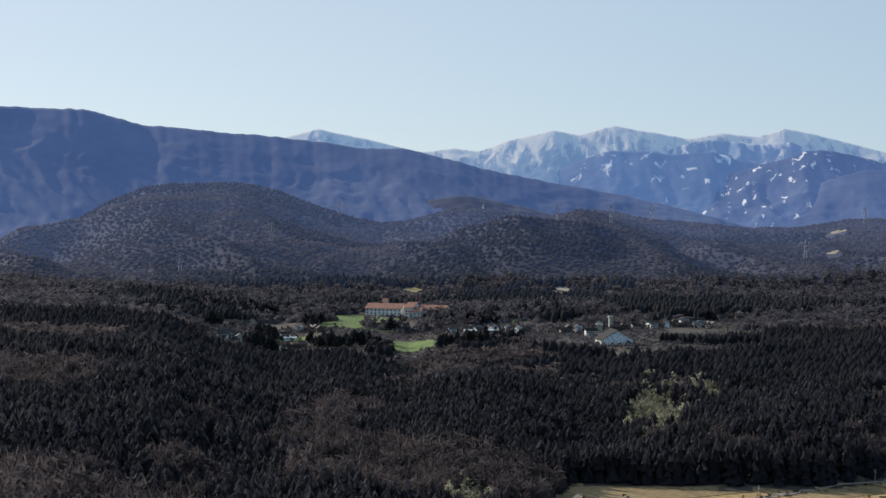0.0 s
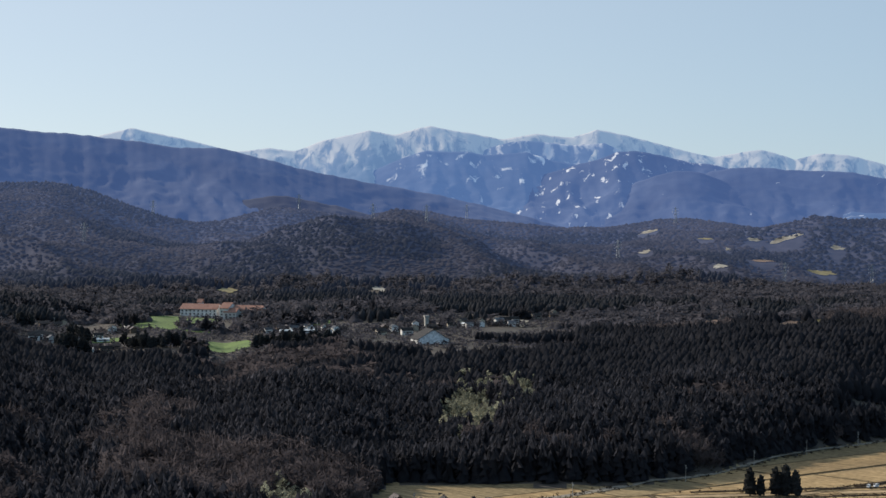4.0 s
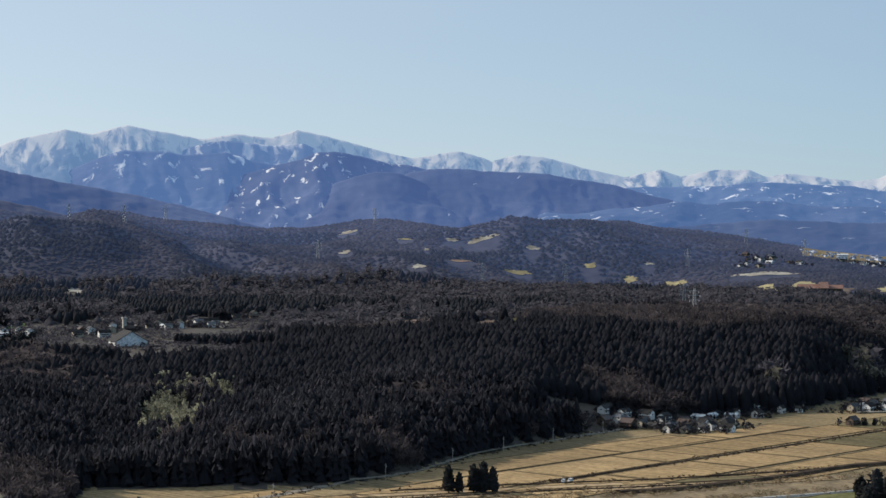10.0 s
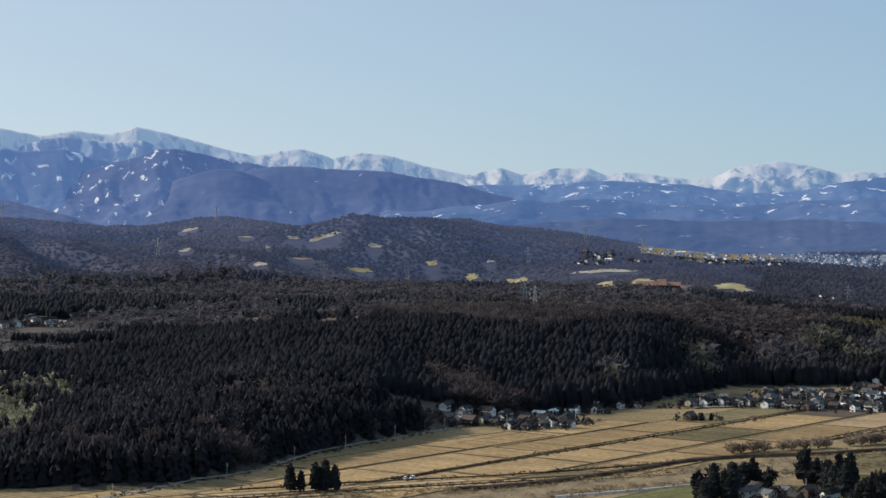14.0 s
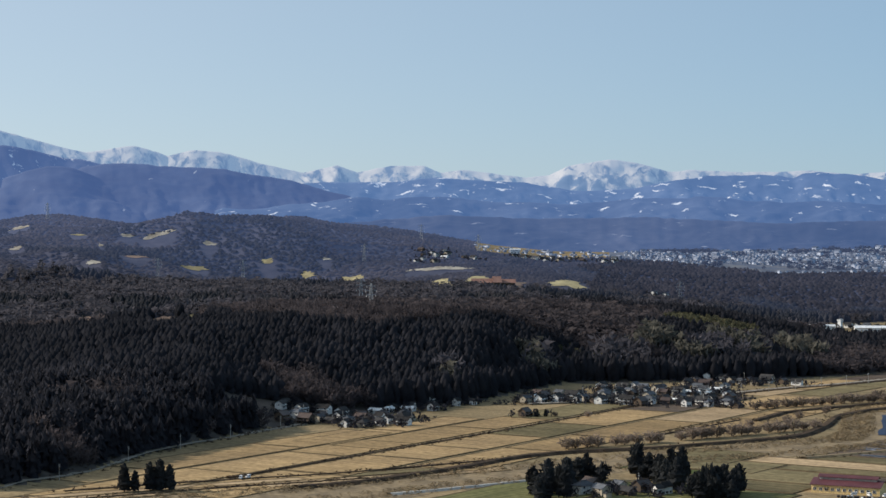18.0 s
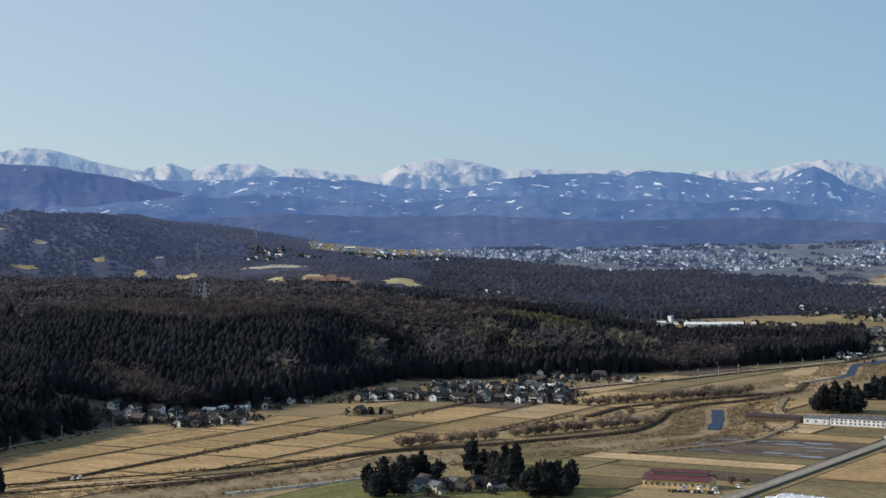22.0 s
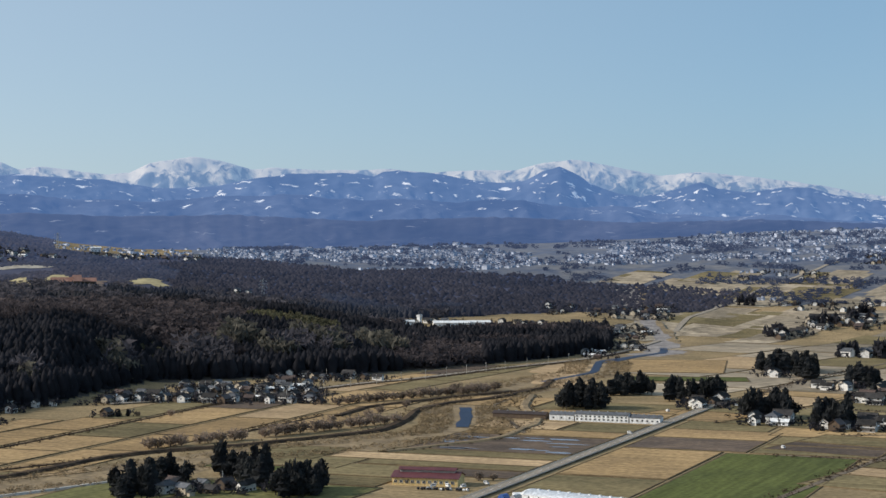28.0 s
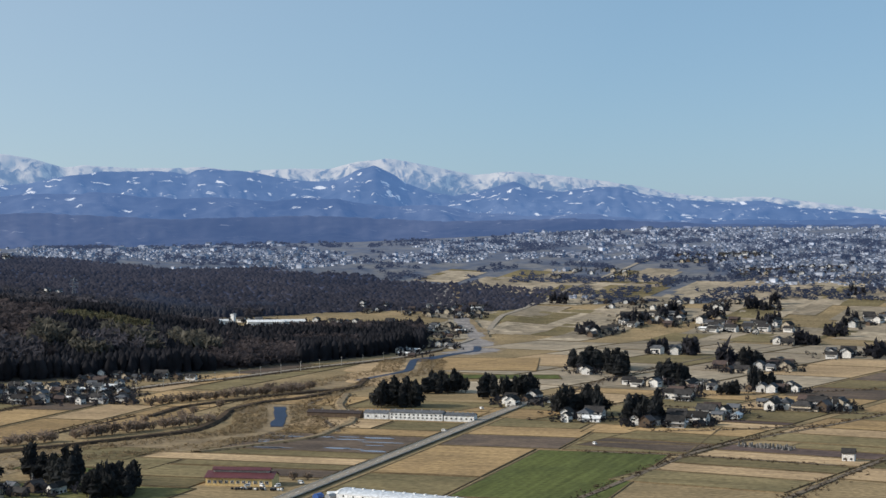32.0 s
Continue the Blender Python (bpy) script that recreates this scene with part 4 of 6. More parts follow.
def rows_of(f, v_rows, u_from, u_to, length, choose, ok=lambda u, v, x, y: True):
    for v0, v1 in zip(v_rows, v_rows[1:]):
        u = u_from + pick.uniform(-0.4, 0) * length
        while u < u_to:
            w = length * pick.uniform(0.6, 1.35)
            cx, cy = f.at(u + w / 2, (v0 + v1) / 2)
            if ok(u + w / 2, (v0 + v1) / 2, cx, cy):
                paddy(f, u + 0.6, u + w - 0.6, v0 + 1.0, v1 - 1.0, choose(), 0.22 + pick.uniform(0, 0.16))
            u += w


def tan():
    return pick.choice([STUBBLE] * 7 + [STRAW, SOIL, OLIVE])


def mixed():
    return pick.choice([STUBBLE] * 4 + [STRAW] * 2 + [OLIVE] * 4 + [SOIL, PURPLE])


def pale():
    return pick.choice([HAZEFIELD] * 9 + [STRAW] + [OLIVE] * 2)


RIVER = ((250, 985), (370, 985), (480, 1015), (620, 1050), (740, 1062), (800, 1072), (838, 1108), (878, 1160), (916, 1212), (1010, 1295), (1120, 1362), (1228, 1416), (1290, 1480), (1330, 1524),
         (1420, 1560), (1476, 1577), (1560, 1680), (1633, 1775), (1778, 1978), (1960, 2200))
river_x, river_y = np.array(RIVER, float).T


def off_river(x, y, gap):
    t = np.linspace(0, len(RIVER) - 1, 200)
    px, py = np.interp(t, range(len(RIVER)), river_x), np.interp(t, range(len(RIVER)), river_y)
    return np.hypot(px - x, py - y).min() > gap


def open_plain(x, y, margin=30):
    az, r = math.degrees(math.atan2(x, y)), math.hypot(x, y)
    return r < float(np.interp(az, *FOOT)) - margin


# west of the river, below the cedar hill
rows_of(WEST, (3, 52, 98), -260, 160, 105, tan, lambda u, v, x, y: open_plain(x, y, 25))
rows_of(WEST, (3, 48, 84), 160, 440, 110, tan, lambda u, v, x, y: open_plain(x, y, 25) and not (u > 300 and v > 60))
rows_of(WEST, (-54, -3), -160, 540, 95, tan, lambda u, v, x, y: off_river(x, y, 48))
rows_of(WEST, (-104, -56), 90, 600, 95, tan, lambda u, v, x, y: off_river(x, y, 55))
rows_of(WEST, (-150, -106), 230, 640, 100, tan, lambda u, v, x, y: off_river(x, y, 62) and y > 1165)
rows_of(Frame(950, 1330, 62), (20, 60, 96), 30, 440, 120, mixed, lambda u, v, x, y: off_river(x, y, 55) and open_plain(x, y, 30))
rows_of(Frame(235, 1035, 85), (-26, -6, 8), -90, 190, 80, lambda: pick.choice([STUBBLE, STRAW, OLIVE]))
# between river and viaduct
for u0, u1, v0, v1, m in ((196, 292, 8, 122, SOIL), (168, 195, 6, 128, OLIVE), (136, 167, 8, 150, STRAW), (112, 135, 8, 118, OLIVE), (78, 111, 8, 60, SOIL), (84, 135, 120, 190, OLIVE), (294, 330, 8, 120, STUBBLE),
                          (331, 386, 8, 60, OLIVE), (331, 386, 62, 128, STRAW), (60, 110, 62, 130, OLIVE), (20, 58, 66, 150, OLIVE), (-60, 18, 60, 150, MEADOW), (60, 82, 132, 200, GREEN),
                          (412, 470, 10, 118, STUBBLE), (472, 540, 14, 130, OLIVE), (480, 560, 132, 220, STUBBLE), (120, 180, 152, 205, OLIVE), (-120, 10, 152, 220, MEADOW)):
    paddy(MIDDLE, u0, u1, v0, v1, m)
# the near side of the viaduct
for u0, u1, v0, v1, m in ((30, 247, -166, -80, GREEN), (110, 250, -78, -10, STUBBLE), (30, 108, -78, -10, OLIVE), (252, 318, -92, -10, SOIL), (252, 300, -176, -94, OLIVE), (320, 372, -92, -10, STUBBLE),
                          (302, 352, -176, -94, OLIVE), (374, 440, -80, -10, OLIVE), (354, 420, -176, -84, STUBBLE), (-80, 28, -166, -10, OLIVE)):
    paddy(MIDDLE, u0, u1, v0, v1, m)
for u0, u1, v0, v1, m in ((0, 34, -112, -4, STRAW), (35, 68, -112, -4, PURPLE), (-38, -4, -112, -4, OLIVE), (-76, -40, -112, -4, STRAW), (-130, -78, -112, -6, OLIVE), (-60, -4, -230, -118, STRAW),
                          (-4, 44, -230, -118, OLIVE), (46, 100, -230, -118, STUBBLE), (70, 100, -112, -40, OLIVE), (102, 150, -112, -4, OLIVE), (152, 196, -112, -4, STRAW), (102, 170, -230, -118, STRAW),
                          (172, 240, -230, -118, OLIVE), (10, 60, 4, 84, SOIL), (62, 110, 4, 84, OLIVE), (112, 160, 4, 92, STUBBLE), (162, 196, 4, 84, STRAW), (198, 232, 4, 90, PURPLE), (198, 262, -112, -4, STUBBLE),
                          (264, 330, -112, -4, OLIVE), (242, 330, -230, -118, STUBBLE)):
    paddy(EAST, u0, u1, v0, v1, m)
rows_of(EAST, (95, 180, 262), 150, 420, 72, mixed, lambda u, v, x, y: open_plain(x, y) and off_river(x, y, 70))
rows_of(EAST, (-114, -2), 332, 700, 74, mixed, lambda u, v, x, y: open_plain(x, y))
rows_of(EAST, (4, 92), 236, 700, 74, mixed, lambda u, v, x, y: open_plain(x, y))
rows_of(EAST, (-350, -232, -116), 332, 760, 90, mixed, lambda u, v, x, y: open_plain(x, y))
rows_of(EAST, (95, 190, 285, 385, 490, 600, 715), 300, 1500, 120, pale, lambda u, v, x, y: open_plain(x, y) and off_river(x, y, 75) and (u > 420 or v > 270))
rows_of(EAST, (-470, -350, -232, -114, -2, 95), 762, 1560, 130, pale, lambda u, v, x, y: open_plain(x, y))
paddy(Frame(1379, 1490, 136), -30, 75, -150, 20, STUBBLE, 0.5)
paddy(Frame(1215, 1360, 132), -4, 118, -44, 4, GREEN, 0.56)

ribbon("river_bank", RIVER, 64, 0.10, REED, "dry reeds and gravel along the river bed", "river bank", wobble=0.35)
ribbon("river_bed", RIVER[14:], 44, 0.2, SHINGLE, "pale stony river bed", "river bed", wobble=0.4, seed=14)
ribbon("river", RIVER[10:16], 8, 0.38, WATER, "narrow blue river between reed banks", "river", wobble=0.35, seed=4)
ribbon("weir_pool", ((829, 1098), (850, 1124), (880, 1162), (918, 1213)), 10, 0.40, WATER, "still blue pool above a weir", "pool", wobble=0.5, seed=5)
ribbon("river_reach", ((1318, 1500), (1400, 1548), (1476, 1580), (1530, 1640)), 9, 0.42, WATER, "wide shallow river reach", "river", wobble=0.3, seed=6)
ribbon("sand_bank", ((1105, 1300), (1150, 1385), (1215, 1450), (1290, 1510)), 46, 0.30, STRAW, "pale sand bank beside the river", "river bank", wobble=0.5, seed=8)
ribbon("dyke", ((362, 1012), (406, 1018), (482, 1054), (538, 1088), (583, 1098), (637, 1093), (714, 1103), (767, 1112), (824, 1162), (873, 1216), (931, 1249), (983, 1257), (1060, 1300)), 11, 0.1, DITCH,
       "dark grassy river dyke", "dyke", crown=1.7, wobble=0.4)
ribbon("dyke", ((797, 1213), (854, 1259), (909, 1274), (978, 1289), (1069, 1300), (1140, 1372)), 10, 0.1, DITCH, "dark grassy river dyke", "dyke", crown=1.6, wobble=0.4, seed=3)
ribbon("dyke", ((700, 1010), (806, 1026), (896, 1092), (958, 1188), (1030, 1266)), 12, 0.1, REED, "dry grass dyke along the river", "dyke", crown=1.2, wobble=0.4, seed=5)
for pts, w in ((((340, 1068), (373, 1089), (546, 1199), (681, 1288), (780, 1358)), 5.5), (((683, 1162), (797, 1228)), 5), (((240, 1051), (315, 1060), (404, 1060), (520, 1082)), 5.5),
               (((226, 1017), (330, 1030), (420, 1034)), 5)):
    ribbon("ditch", pts, w * 0.75, 0.08, DITCH, "dark overgrown field ditch", "ditch", crown=0.8, wobble=0.45, seed=int(w * 7))
ribbon("forest_road", ((120, 1015), (167, 1041), (215, 1088), (263, 1120), (327, 1200), (382, 1254), (443, 1303), (500, 1345), (580, 1395)), 7, 0.42, ASPHALT, "narrow asphalt road along the forest edge", "road")
ribbon("valley_road", ((700, 1400), (790, 1398), (907, 1418), (973, 1443), (1045, 1457), (1178, 1506), (1324, 1548), (1451, 1620), (1626, 1744), (1800, 1880), (2050, 2010), (2400, 2150)), 7.5, 1.0, ASPHALT,
       "asphalt road on a low bank through the valley", "road")
ribbon("valley_road_bank", ((907, 1412), (973, 1437), (1045, 1450), (1178, 1499), (1324, 1541), (1451, 1612)), 9, 0.1, DITCH, "dark grass bank below the road", "bank", crown=0.9, wobble=0.2)
for pts, w in ((((740, 712), (767, 724), (926, 798), (996, 821), (1145, 845), (1230, 862), (1500, 925)), 5.5), (((760, 612), (829, 641), (1007, 704), (1200, 770), (1400, 835)), 5.0),
               (((892, 852), (921, 802), (957, 698)), 3.5), (((1010, 900), (1060, 870), (1140, 846)), 3.5), (((842, 1044), (899, 1138), (950, 1218), (1002, 1254)), 4.5), (((1100, 1105), (1180, 1150), (1330, 1235)), 5.0),
               (((1230, 862), (1180, 960), (1100, 1100)), 4.0), (((1240, 1060), (1380, 1000), (1560, 985)), 4.0), (((1330, 1235), (1560, 1330), (1900, 1450)), 4.5)):
    ribbon("farm_track", pts, w * 0.75, 0.5, GRAVEL, "pale gravel farm track between paddies", "track", seed=int(w * 3))
ribbon("riprap", ((400, 968), (446, 975), (490, 986), (540, 1002)), 7, 0.3, CONCRETE, "broken grey stone bank protection", "bank", crown=0.8, wobble=0.6, seed=2)
tagged(bpy.data.objects["riprap"], kind="structure")

# tufts of dead grass and low scrub along ditches, dykes and tracks
tufts = []
for strip in [ob for ob in scene.objects if ob.name.split(".")[0] in ("ditch", "dyke", "farm_track", "valley_road_bank", "forest_road", "valley_road")]:
    co = np.array([v.co[:] for v in strip.data.vertices])
    co = co[np.hypot(co[:, 0], co[:, 1]) < 2000]
    for shift in rng.normal(0, 2.2, (3, 1, 2)):
        keep = co[rng.uniform(size=len(co)) < 0.55]
        tufts.append(np.stack([keep[:, 0] + shift[0, 0] + rng.normal(0, 2.5, len(keep)), keep[:, 1] + shift[0, 1] + rng.normal(0, 2.5, len(keep))], -1))
tufts = np.concatenate(tufts)
n = len(tufts)
stuff("ditch_scrub", low, np.stack([tufts[:, 0], tufts[:, 1], height(tufts[:, 0], tufts[:, 1]) + 0.1], -1), np.stack([rng.uniform(0.5, 1.9, n), rng.uniform(0.5, 1.7, n)], -1), rng.uniform(0, 6.3, n), DITCH,
      "dead grass tufts and scrub along ditches and tracks", "scrub")

# puddles on the wet paddy
for k in range(15):
    u, v, w, d = pick.uniform(205, 285), pick.uniform(15, 112), pick.uniform(2, 4.5), pick.uniform(6, 17)
    n = 14
    bm = bmesh.new()
    ring = [bm.verts.new((math.cos(i * 2 * math.pi / n) * w * pick.uniform(0.7, 1.2), math.sin(i * 2 * math.pi / n) * d * pick.uniform(0.7, 1.2), 0)) for i in range(n)]
    bm.faces.new(ring)
    me = bpy.data.meshes.new("puddle")
    bm.to_mesh(me)
    bm.free()
    me.materials.append(PUDDLE)
    tagged(new("puddle", me), "shallow puddle on a wet paddy", "puddle", "puddles", "structure").matrix_world = MIDDLE.place(u, v, 0.43)

# reed tufts along the river and dykes
t = rng.uniform(0, len(RIVER) - 7, 5200)
px, py = np.interp(t, range(len(RIVER)), river_x), np.interp(t, range(len(RIVER)), river_y)
off = rng.choice([-1, 1], len(t)) * rng.uniform(9, 34, len(t))
dx, dy = np.interp(t + 0.2, range(len(RIVER)), river_x) - px, np.interp(t + 0.2, range(len(RIVER)), river_y) - py
ln = np.hypot(dx, dy) + 1e-6
px, py = px - dy / ln * off, py + dx / ln * off
stuff("river_reeds", [leaf_clump(90 + k, 16) for k in range(3)], np.stack([px, py, np.full(len(t), 0.1)], -1), np.stack([rng.uniform(1.2, 3.2, len(t)), rng.uniform(0.8, 2.2, len(t))], -1), rng.uniform(0, 6.3, len(t)), REED,
      "dry straw-coloured reeds and scrub along the river", "reeds")

# ---- viaduct ----
viaduct = tagged(new("road_viaduct"), "long straight grey concrete road viaduct on low piers crossing paddies", "viaduct")
viaduct.matrix_world = MIDDLE.place(-130, 0)
LONG, WIDE, DECK = 690.0, 8.2, 1.2
part("deck", boxed((0, LONG, -WIDE / 2, WIDE / 2, DECK - 0.5, DECK)), CONCRETE, viaduct)
part("carriageway", boxed((0, LONG, -WIDE / 2 + 0.9, WIDE / 2 - 0.9, DECK + 0.004, DECK + 0.06)), ASPHALT, viaduct, "dark asphalt carriageway")
for s in np.arange(2, LONG - 8, 14):
    part("lane_dash", boxed((s, s + 6, -0.09, 0.09, DECK + 0.062, DECK + 0.075)), WHITE, viaduct, "white lane dash")
for side in (-1, 1):
    y0 = side * (WIDE / 2 - 0.25)
    part("kerb_wall", boxed((0, LONG, y0 - 0.22, y0 + 0.22, DECK, DECK + 0.18)), CONCRETE, viaduct, "pale concrete kerb wall")
    rail = boxed(*[(s, s + 0.12, y0 - 0.06, y0 + 0.06, DECK + 0.18, DECK + 0.75) for s in np.arange(0, LONG, 6)])
    box(rail, 0, LONG, y0 - 0.05, y0 + 0.05, DECK + 0.67, DECK + 0.75)
    part("guard_rail", rail, STEEL, viaduct, "thin steel guard rail")
for s in np.arange(6, LONG, 14):
    part("pier", boxed((s - 0.8, s + 0.8, -2.8, 2.8, -0.5, DECK - 0.5)), CONCRETE, viaduct)

# ---- buildings ----
def prism(bm, x0, x1, profile):
    """A profile of (y, z) points drawn out along x."""
    a, b = [bm.verts.new((x0, y, z)) for y, z in profile], [bm.verts.new((x1, y, z)) for y, z in profile]
    n = len(profile)
    for i in range(n):
        bm.faces.new((a[i], a[(i + 1) % n], b[(i + 1) % n], b[i]))
    bm.faces.new(a[::-1]), bm.faces.new(b)
    return bm


def gable(bm, x0, x1, d, z0, rise, over=0.7, thick=0.28, cy=0.0):
    s = rise / (d / 2)
    e = d / 2 + over
    prism(bm, x0 - over, x1 + over, ((cy - e, z0 - over * s), (cy, z0 + rise), (cy + e, z0 - over * s), (cy + e, z0 - over * s + thick), (cy, z0 + rise + thick * 1.3), (cy - e, z0 - over * s + thick)))
    return bm


def hip(bm, x0, x1, d, z0, rise, over=0.8):
    e, k = d / 2 + over, d * 0.42
    lo = [bm.verts.new(p) for p in ((x0 - over, -e, z0 - 0.15), (x1 + over, -e, z0 - 0.15), (x1 + over, e, z0 - 0.15), (x0 - over, e, z0 - 0.15))]
    up = [bm.verts.new((p.co.x, p.co.y, z0 + 0.1)) for p in lo]
    r = [bm.verts.new((x0 + k, 0, z0 + rise)), bm.verts.new((x1 - k, 0, z0 + rise))]
    bm.faces.new(lo[::-1])
    for i in range(4):
        bm.faces.new((lo[i], lo[(i + 1) % 4], up[(i + 1) % 4], up[i]))
    for f in ((up[0], up[1], r[1], r[0]), (up[1], up[2], r[1]), (up[2], up[3], r[0], r[1]), (up[3], up[0], r[0])):
        bm.faces.new(f)
    return bm


def shell(bm, x0, x1, d, h, rise, pitched=True):
    return prism(bm, x0, x1, ((-d / 2, -0.4), (d / 2, -0.4), (d / 2, h), (0, h + rise - 0.1), (-d / 2, h)) if pitched else ((-d / 2, -0.4), (d / 2, -0.4), (d / 2, h), (-d / 2, h)))


def house(w, d, h, rise, wall, roof, label, style="gable", floors=2, pent=True, wing=0.0, name="house", category="house"):
    ob = tagged(new(name), label, category)
    bm = shell(bmesh.new(), -w / 2, w / 2, d, h, rise, style == "gable")
    if wing:
        box(bm, w / 2 - 0.3, w / 2 + wing, -d * 0.42, d * 0.18, -0.4, h * 0.52)
    part("wall", bm, wall, ob)
    part("roof", (gable if style == "gable" else hip)(bmesh.new(), -w / 2, w / 2, d, h, rise), roof, ob)
    k = d * 0.42 if style == "hip" else -0.9
    part("ridge_cap", boxed((-w / 2 + k, w / 2 - k, -0.28, 0.28, h + rise - 0.05, h + rise + 0.55)), roof, ob)
    if wing:
        part("wing_roof", gable(bmesh.new(), w / 2, w / 2 + wing, d * 0.6, h * 0.52, rise * 0.45, 0.5, cy=-d * 0.12), roof, ob)
    if pent:
        for s in (-1, 1):
            a, b = s * d / 2, s * (d / 2 + 1.5)
            bm = prism(bmesh.new(), -w / 2 - 0.3, w / 2 + 0.3, ((a, h * 0.56), (b, h * 0.56 - 0.6), (b, h * 0.56 - 0.4), (a, h * 0.56 + 0.25)))
            part("pent_roof", bm, roof, ob)
    for f in range(floors):
        z0 = 0.9 + f * h * 0.56
        for s in (-1, 1):
            for q in (-0.28, 0.26):
                y0, y1 = sorted((s * (d / 2 + 0.03), s * (d / 2 - 0.12)))
                part("window", boxed((q * w - 0.85, q * w + 0.85, y0, y1, z0, z0 + 1.35)), GLASS, ob)
    for s in (-1, 1):
        x0, x1 = sorted((s * (w / 2 + 0.03), s * (w / 2 - 0.12)))
        part("gable_window", boxed((x0, x1, -0.8, 0.8, h * 0.62, h * 0.62 + 1.2)), GLASS, ob)
    part("door", boxed((-w * 0.14 - 0.5, -w * 0.14 + 0.5, -d / 2 - 0.05, -d / 2 + 0.1, 0, 2.05)), TIMBER, ob, "brown wooden front door")
    return ob


KINDS = [lambda: house(13, 8.5, 5.6, 2.9, PLASTER, TILE, "two-storey white plaster farmhouse with dark tiled roof"),
         lambda: house(15, 9.5, 4.4, 3.6, BEIGE, TILE, "beige farmhouse with broad dark hipped tile roof", "hip", 1, True, 5.0),
         lambda: house(10.5, 7.5, 5.8, 2.2, BEIGE, TIN, "beige two-storey house with blue-grey metal roof", pent=False, wing=3.5),
         lambda: house(11.5, 8, 5.4, 3.0, TIMBER, BROWNROOF, "brown timber house with brown roof", wing=4.0),
         lambda: house(12, 7.8, 5.6, 2.6, PLASTER, TIN, "white house with blue-grey metal roof", "hip", 2, False),
         lambda: house(9, 6.5, 3.4, 2.2, TIMBER, TILE, "small dark timber storehouse with tiled roof", floors=1, pent=False, name="storehouse", category="storehouse"),
         lambda: house(8, 6, 5.6, 2.3, PLASTER, TILE, "white-walled earthen storehouse with dark tiled roof", floors=1, pent=False, name="storehouse", category="storehouse"),
         lambda: house(13, 6.5, 3.2, 1.5, WHITE, WHITE, "low white metal farm shed", floors=1, pent=False, name="farm_shed", category="shed")]
WEIGHT = [6, 3, 3, 3, 4, 3, 5, 2]


def far_house(w, d, h, rise, wall, roof, label):
    """A house too far off to show more than walls, roof, ridge and a window band."""
    ob = tagged(new("house"), label, "house", "distant houses")
    part("wall", shell(bmesh.new(), -w / 2, w / 2, d, h, rise), wall, ob)
    part("roof", gable(bmesh.new(), -w / 2, w / 2, d, h, rise), roof, ob)
    for s in (-1, 1):
        y0, y1 = sorted((s * (d / 2 + 0.03), s * (d / 2 - 0.12)))
        part("window", boxed((-w * 0.36, w * 0.36, y0, y1, h * 0.5, h * 0.5 + 1.2)), GLASS, ob)
    return ob


FAR_KINDS = [lambda: far_house(12, 8, 5.4, 2.6, PLASTER, TILE, "white house with dark tiled roof on the plain"), lambda: far_house(13, 8.5, 4.6, 3.0, BEIGE, TILE, "beige farmhouse with dark tiled roof"),
             lambda: far_house(10, 7.5, 5.6, 2.2, PLASTER, TIN, "white house with grey metal roof"), lambda: far_house(11, 7, 4.2, 2.4, TIMBER, BROWNROOF, "brown timber house with brown roof"),
             lambda: far_house(15, 7, 3.4, 1.4, WHITE, WHITE, "low white metal storage shed")]
made = {}
houses_at = []
beyond = []


def put_house(x, y, turn, kind=None, size=1.0):
    m = pose(x, y, height_at(x, y), 0, 0, turn)
    if kind is None and math.hypot(x, y) > 1640:
        k = "far", pick.choices(range(5), (5, 4, 4, 4, 1))[0]
        if math.hypot(x, y) > 2080 and k in made:
            beyond.append((k[1], x, y, turn, size))
            houses_at.append((x, y))
            return None
    else:
        k = "near", pick.choices(range(len(KINDS)), WEIGHT)[0] if kind is None else kind
    if k in made:
        ob = copy_thing(made[k], m)
    else:
        ob = made[k] = (FAR_KINDS if k[0] == "far" else KINDS)[k[1]]()
        ob["group"] = "village houses"
        ob.matrix_world = m
    if size != 1.0:
        ob.scale = (size, size, size)
    houses_at.append((x, y))
    return ob


def hamlet(rows, depth, heading, spacing=14.5, small=0.66, large=0.92):
    """Houses strewn along lines (x0, y0, x1, y1, count), kept apart from each other."""
    for x0, y0, x1, y1, n in rows:
        for _ in range(n):
            for _ in range(30):
                t, o = pick.random(), pick.uniform(-1, 1) * depth
                r = math.hypot(x0, y0)
                x, y = x0 + (x1 - x0) * t + o * x0 / r, y0 + (y1 - y0) * t + o * y0 / r
                if all((x - a) ** 2 + (y - b) ** 2 > spacing ** 2 for a, b in houses_at):
                    put_house(x, y, 90 - heading + pick.choice((0, 0, 90, 180, 270)) + pick.uniform(-9, 9), None, pick.uniform(small, large))
                    break


# the two villages below the cedar hill
hamlet(((471, 1360, 524, 1343, 15), (508, 1327, 556, 1312, 16), (599, 1449, 665, 1428, 17), (560, 1400, 620, 1400, 9), (777, 1580, 792, 1575, 3)), 26, 57, 12.5)
hamlet(((718, 1441, 792, 1394, 30), (810, 1477, 907, 1416, 36), (769, 1391, 860, 1334, 18), (929, 1528, 987, 1492, 13), (998, 1500, 1025, 1482, 4)), 32, 60, 12.5)
